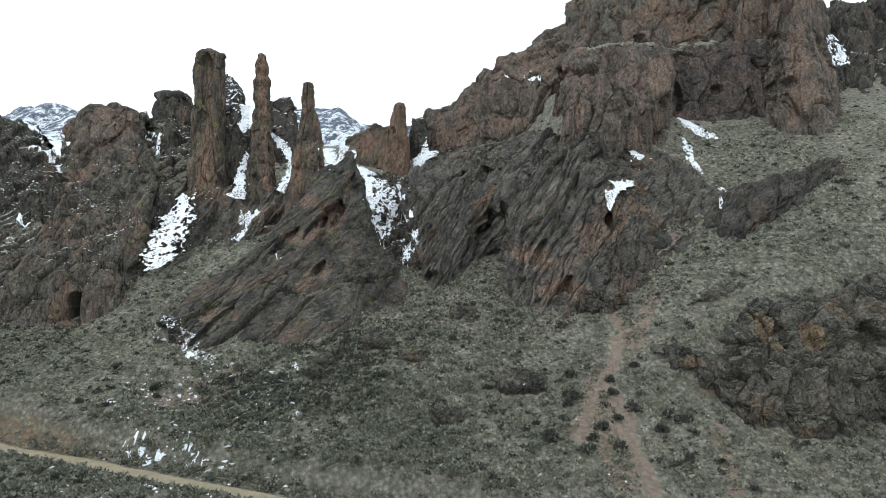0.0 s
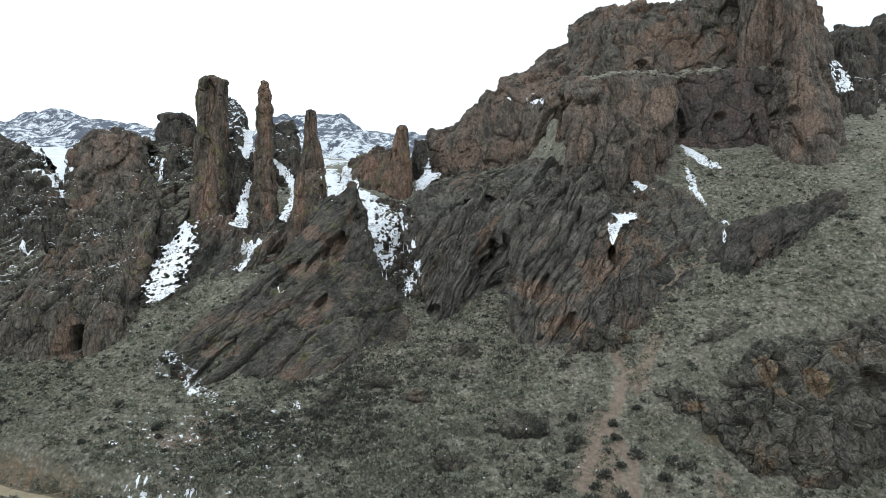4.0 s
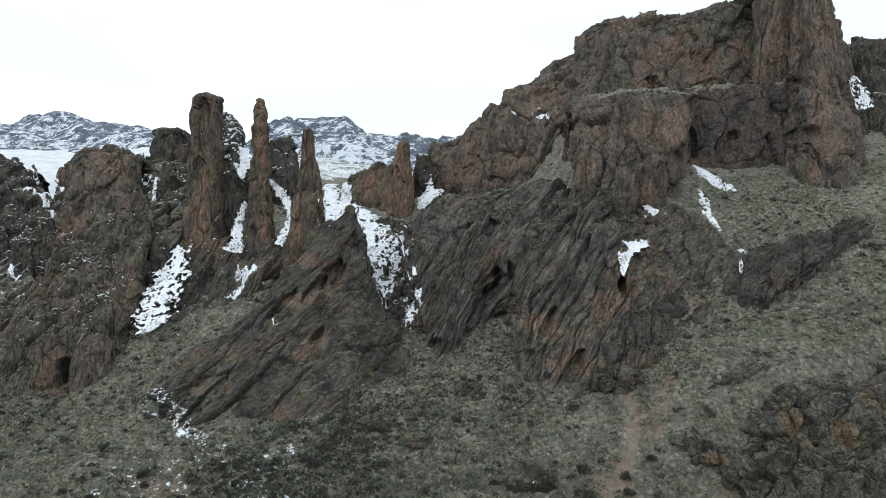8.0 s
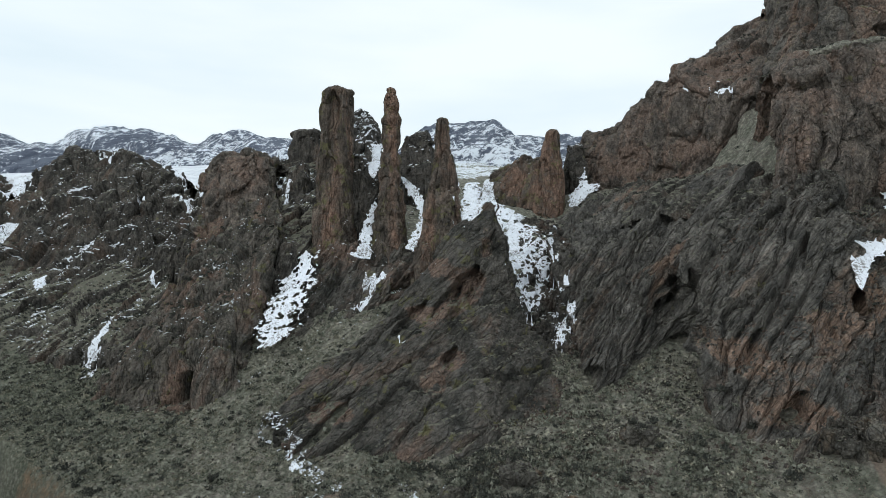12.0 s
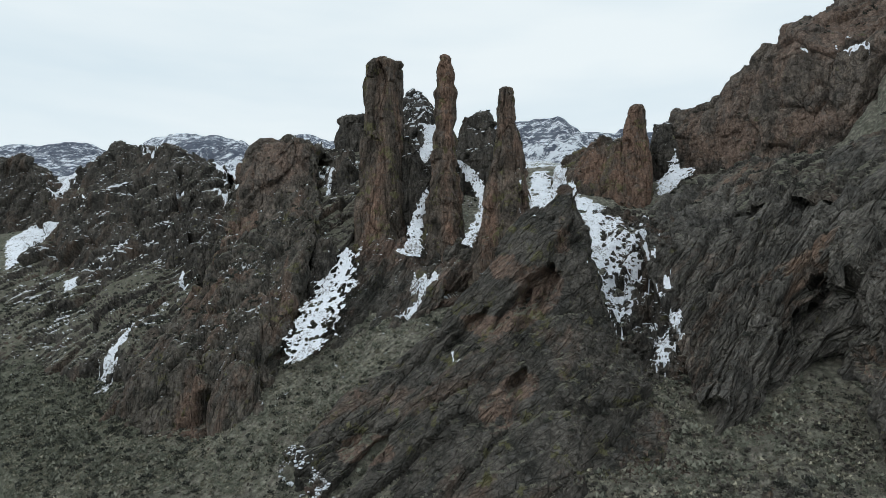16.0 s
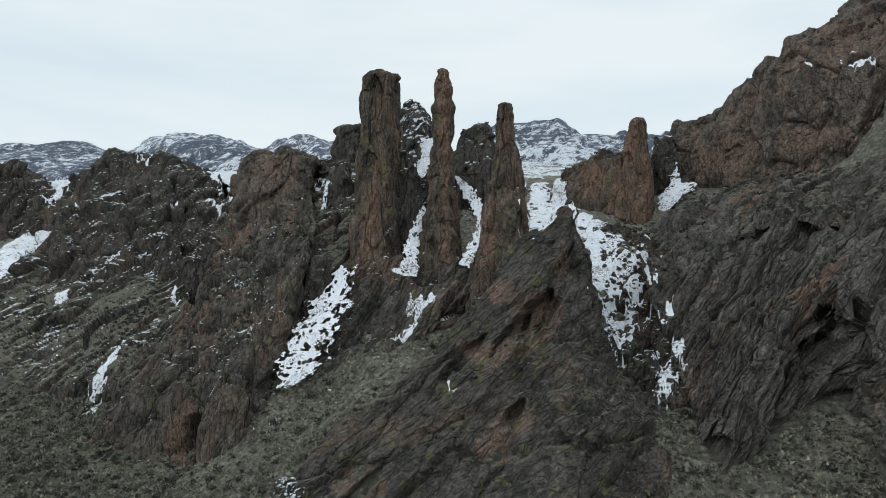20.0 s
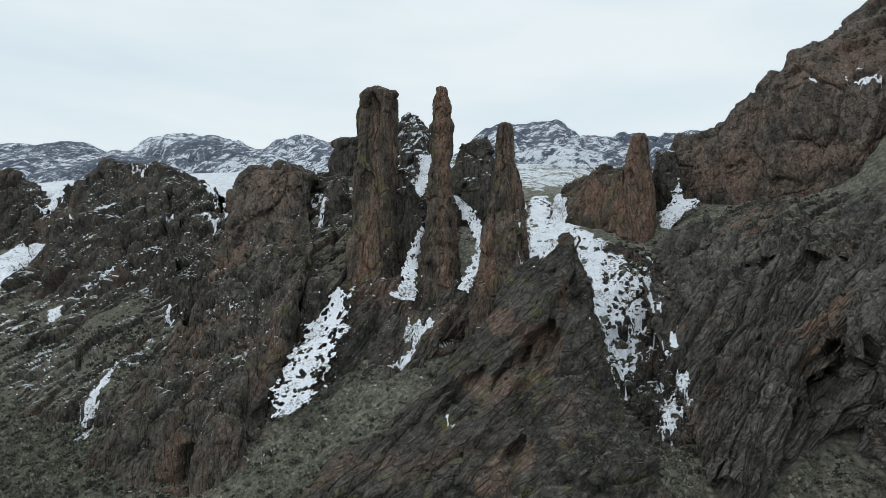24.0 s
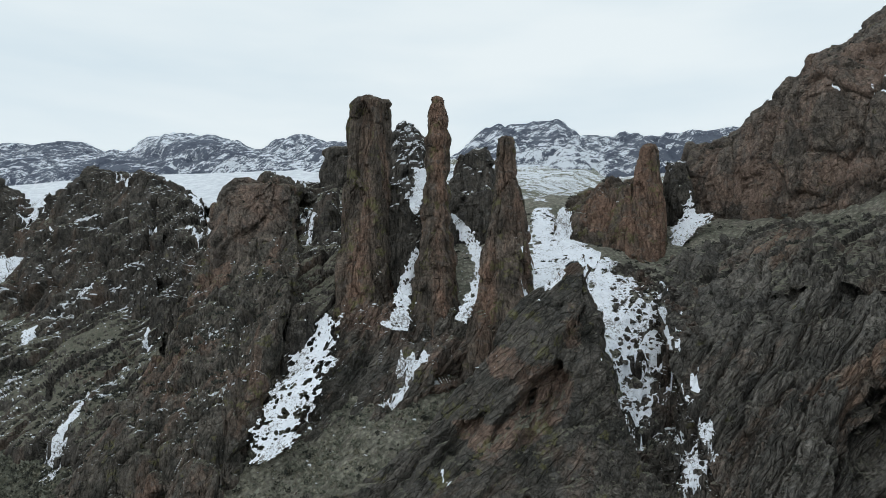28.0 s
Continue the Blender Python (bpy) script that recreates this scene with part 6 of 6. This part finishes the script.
for x, y in NEAR_BUSHES:
    hit, n = drop(x, y)
    count += 1
    size = rng.uniform(0.95, 1.5)
    m = Matrix.LocRotScale(hit - Vector((0, 0, 0.08)), Euler((0, 0, rng.uniform(0, 6.3))), None)
    kind = BUSHES[1 + 2 * rng.randrange(3)]
    kind.scale = (size, size, size * 0.85)
    copy_thing(kind, m)
while count < 260:
    x, y = rng.uniform(-52, 46), rng.uniform(57, 90)
    thick = 1.0 if -36 < x < 14 else 0.35
    if noise.noise(Vector((x * 0.12, y * 0.12, 3))) * 0.5 + 0.5 > 0.35 + 0.4 * thick * rng.random():
        continue
    if abs(x - 20.5) < 1.6 and y < 84:
        continue
    hit, n = drop(x, y)
    if hit is None or n.z < 0.55:
        continue
    d, _ = from_line(np.array([x]), np.array([y]), ROAD)
    if d[0] < 2.2:
        continue
    count += 1
    size = rng.uniform(0.4, 1.0)
    kind = BUSHES[rng.randrange(6)]
    kind.scale = (size, size, size * rng.uniform(0.6, 0.9))
    copy_thing(kind, Matrix.LocRotScale(hit - Vector((0, 0, 0.06)), Euler((0, 0, rng.uniform(0, 6.3))), None))
for b in BUSHES:
    for o in (*b.children, b):
        bpy.data.objects.remove(o)


PATH_Y = np.array([p[1] for p in TRAILS[0][0]][::-1], float)
PATH_X = np.array([p[0] for p in TRAILS[0][0]][::-1], float)


def on_path(x, y):
    if -58 < x < -40 and abs(0.39 * (x + 56) + 0.92 * (y - 77)) < 0.5:
        return True
    if 66 < y < 75 and abs(0.867 * (x - 18.8) - 0.497 * (y - 74.5)) < 0.5:
        return True
    return y < 83 and abs(x - np.interp(y, PATH_Y, PATH_X)) < 1.0


def strew(name, label, category, pieces, material, count, size, area, flat, slope, clump, seed, want=None, soil=False):
    """Many small pieces over an area of the hillside, joined into one mesh: grass, brush or stones too many to count."""
    rng = random.Random(seed)
    verts, faces, base, made, tries = [], [], 0, 0, 0
    while made < count and tries < count * 14:
        tries += 1
        x, y = rng.uniform(area[0], area[1]), rng.uniform(area[2], area[3])
        if noise.noise(Vector((x * clump, y * clump, seed))) < rng.uniform(-0.6, 0.35):
            continue
        if want and rng.random() > want(x, y):
            continue
        if on_path(x, y):
            continue
        hit, n = drop(x, y)
        if hit is None or not slope[0] < n.z < slope[1]:
            continue
        if soil and hit.z - SOIL_SURFACE.ray_cast(Vector((x, y, 300.0)), DOWN)[0].z > 0.1:
            continue
        if abs((x + 42) * 0.29 + (y - 71.1)) < 1.7 and y < 78 and x < 10:
            continue
        v, f = pieces[rng.randrange(len(pieces))]
        s = size[0] + (size[1] - size[0]) * rng.random() ** 2
        a = rng.uniform(0, 6.28)
        c, k = math.cos(a), math.sin(a)
        q = v * (s, s, s * flat)
        q = np.stack((q[:, 0] * c - q[:, 1] * k, q[:, 0] * k + q[:, 1] * c, q[:, 2]), 1)
        verts.append(q + np.array(hit[:]))
        faces.append(f + base)
        base += len(v)
        made += 1
    ob = new(name, mesh_of(name, np.concatenate(verts), np.concatenate(faces), material, False))
    return tagged(ob, label, category, kind="stuff")


def clumps(seed, kinds, blades, blade, high=1.0):
    r = random.Random(seed)
    out = []
    for _ in range(kinds):
        v = tuft(r, blades, high, 0.9, blade)
        out.append((v, tri_rows(len(v))))
    return out


def dense_sage(x, y):
    return 1.0 if (-26 < x < 9 and y < 88) or x < -62 else 0.35


strew("sagebrush_cover", "low grey-green sagebrush thick on the slope", "brush", clumps(1, 8, 25, 0.46), sage_leaf, 7000, (0.3, 1.1), (-120, 60, 55, 108), 0.75, (0.5, 1.01), 0.13, 1, dense_sage, True)
strew("dark_brush_cover", "dark low brush scattered over the slope", "brush", clumps(2, 8, 40, 0.38), dark_leaf, 2600, (0.3, 0.95), (-120, 60, 55, 108), 0.75, (0.5, 1.01), 0.11, 2, dense_sage, True)
strew("upland_brush", "small dark brush on the upper slopes and ledges", "brush", clumps(3, 8, 26, 0.5), dark_leaf, 4200, (0.2, 0.7), (-175, 95, 84, 165), 0.75, (0.62, 1.01), 0.09, 3, lambda x, y: 0.0 if -54 < x < -21 and 110 < y < 131 else 1.0)
strew("west_brush", "dark green brush on the slope below the western crags", "brush", clumps(11, 8, 24, 0.5), dark_leaf, 2200, (0.25, 0.8), (-125, -55, 72, 118), 0.75, (0.6, 1.01), 0.08, 11)
strew("bunch_grass", "tufts of dry bunch grass over the hillside", "grass", clumps(4, 8, 7, 0.7, 0.7), straw, 19000, (0.18, 0.5), (-90, 75, 55, 112), 0.8, (0.4, 1.01), 0.2, 4, None, True)
strew("olive_tufts", "small grey-green tufts over the hillside", "grass", clumps(5, 8, 7, 0.7, 0.7), olive_leaf, 22000, (0.18, 0.55), (-90, 75, 55, 112), 0.7, (0.4, 1.01), 0.16, 5, None, True)
rubble = rock_material("rubble", (0.1, 0.092, 0.08), (0.2, 0.178, 0.155), (0.24, 0.17, 0.135), 0.42, 0.2, -0.5)
strew("rubble_stones", "loose angular stones below the rock faces", "stones", STONES, rubble, 8000, (0.1, 0.6), (-70, 60, 58, 112), 0.7, (0.5, 1.01), 0.15, 6, None, True)
strew("talus_stones", "talus of broken stones under the layered rock", "stones", STONES, rubble, 9000, (0.12, 0.8), (-14, 32, 82, 104), 0.75, (0.3, 1.01), 0.3, 8)
strew("gully_stones", "dark broken stones lying through the snow of the gully", "stones", STONES, rubble, 1000, (0.5, 1.5), (-15, -3, 99, 136), 0.8, (0.2, 1.01), 0.35, 12, lambda x, y: 1.0 if abs(x + 12.5 - 0.17 * (136 - y)) < 3.5 else 0.0)
scree_rock = rock_material("scree_rock", (0.27, 0.225, 0.19), (0.42, 0.35, 0.3), (0.46, 0.35, 0.28), 0.45, 0.0, -0.9)
strew("scree_stones", "pale pinkish scree beside the foot trail", "stones", STONES, scree_rock, 3500, (0.08, 0.32), (11, 30, 56, 86), 0.7, (0.3, 1.01), 0.3, 16, lambda x, y: max(0.0, 1 - abs(x - 19) / 7))
strew("hillside_stones", "small grey stones scattered in the dry turf", "stones", STONES, scree_rock, 1800, (0.08, 0.3), (-60, 62, 56, 108), 0.7, (0.5, 1.01), 0.12, 17, None, True)
strew("bare_brush", "thick dark leafless brush under the rock rib", "brush", clumps(13, 8, 30, 0.34), dark_leaf, 800, (0.4, 1.1), (-31, -7, 72, 88), 0.8, (0.5, 1.01), 0.12, 18, None, True)
flakes = [(v * (1, 1, 0.45), f) for v, f in STONES]
strew("snow_remnants", "scattered small remnants of snow among the brush", "snow", flakes, old_snow, 700, (0.12, 0.6), (-40, 24, 58, 82), 1.0, (0.4, 1.01), 0.25, 7, lambda x, y: 1.0 if x < 0 else 0.3)
strew("snow_scraps", "scraps of snow on the slope above the dirt road", "snow", flakes, old_snow, 420, (0.3, 1.25), (-41, -16, 62, 84), 1.0, (0.4, 1.01), 0.3, 9)
strew("snow_streak", "line of small snow remnants along the foot of a rock rib", "snow", flakes, old_snow, 420, (0.25, 0.85), (-42, -28, 84, 93), 1.0, (0.2, 1.01), 0.4, 14, lambda x, y: 1.0 if abs(y - 85.2 - 0.53 * (-28.9 - x)) < 0.9 else 0.0)
strew("snow_flecks", "flecks of snow caught on the dark crags", "snow", flakes, old_snow, 1500, (0.15, 0.7), (-150, -22, 100, 160), 1.0, (0.35, 1.01), 0.12, 15)
strew("roadside_brush", "thick grey-green brush along the dirt road", "brush", clumps(9, 8, 44, 0.36), sage_leaf, 1500, (0.45, 1.2), (-48, 4, 56, 76), 0.75, (0.4, 1.01), 0.1, 10)
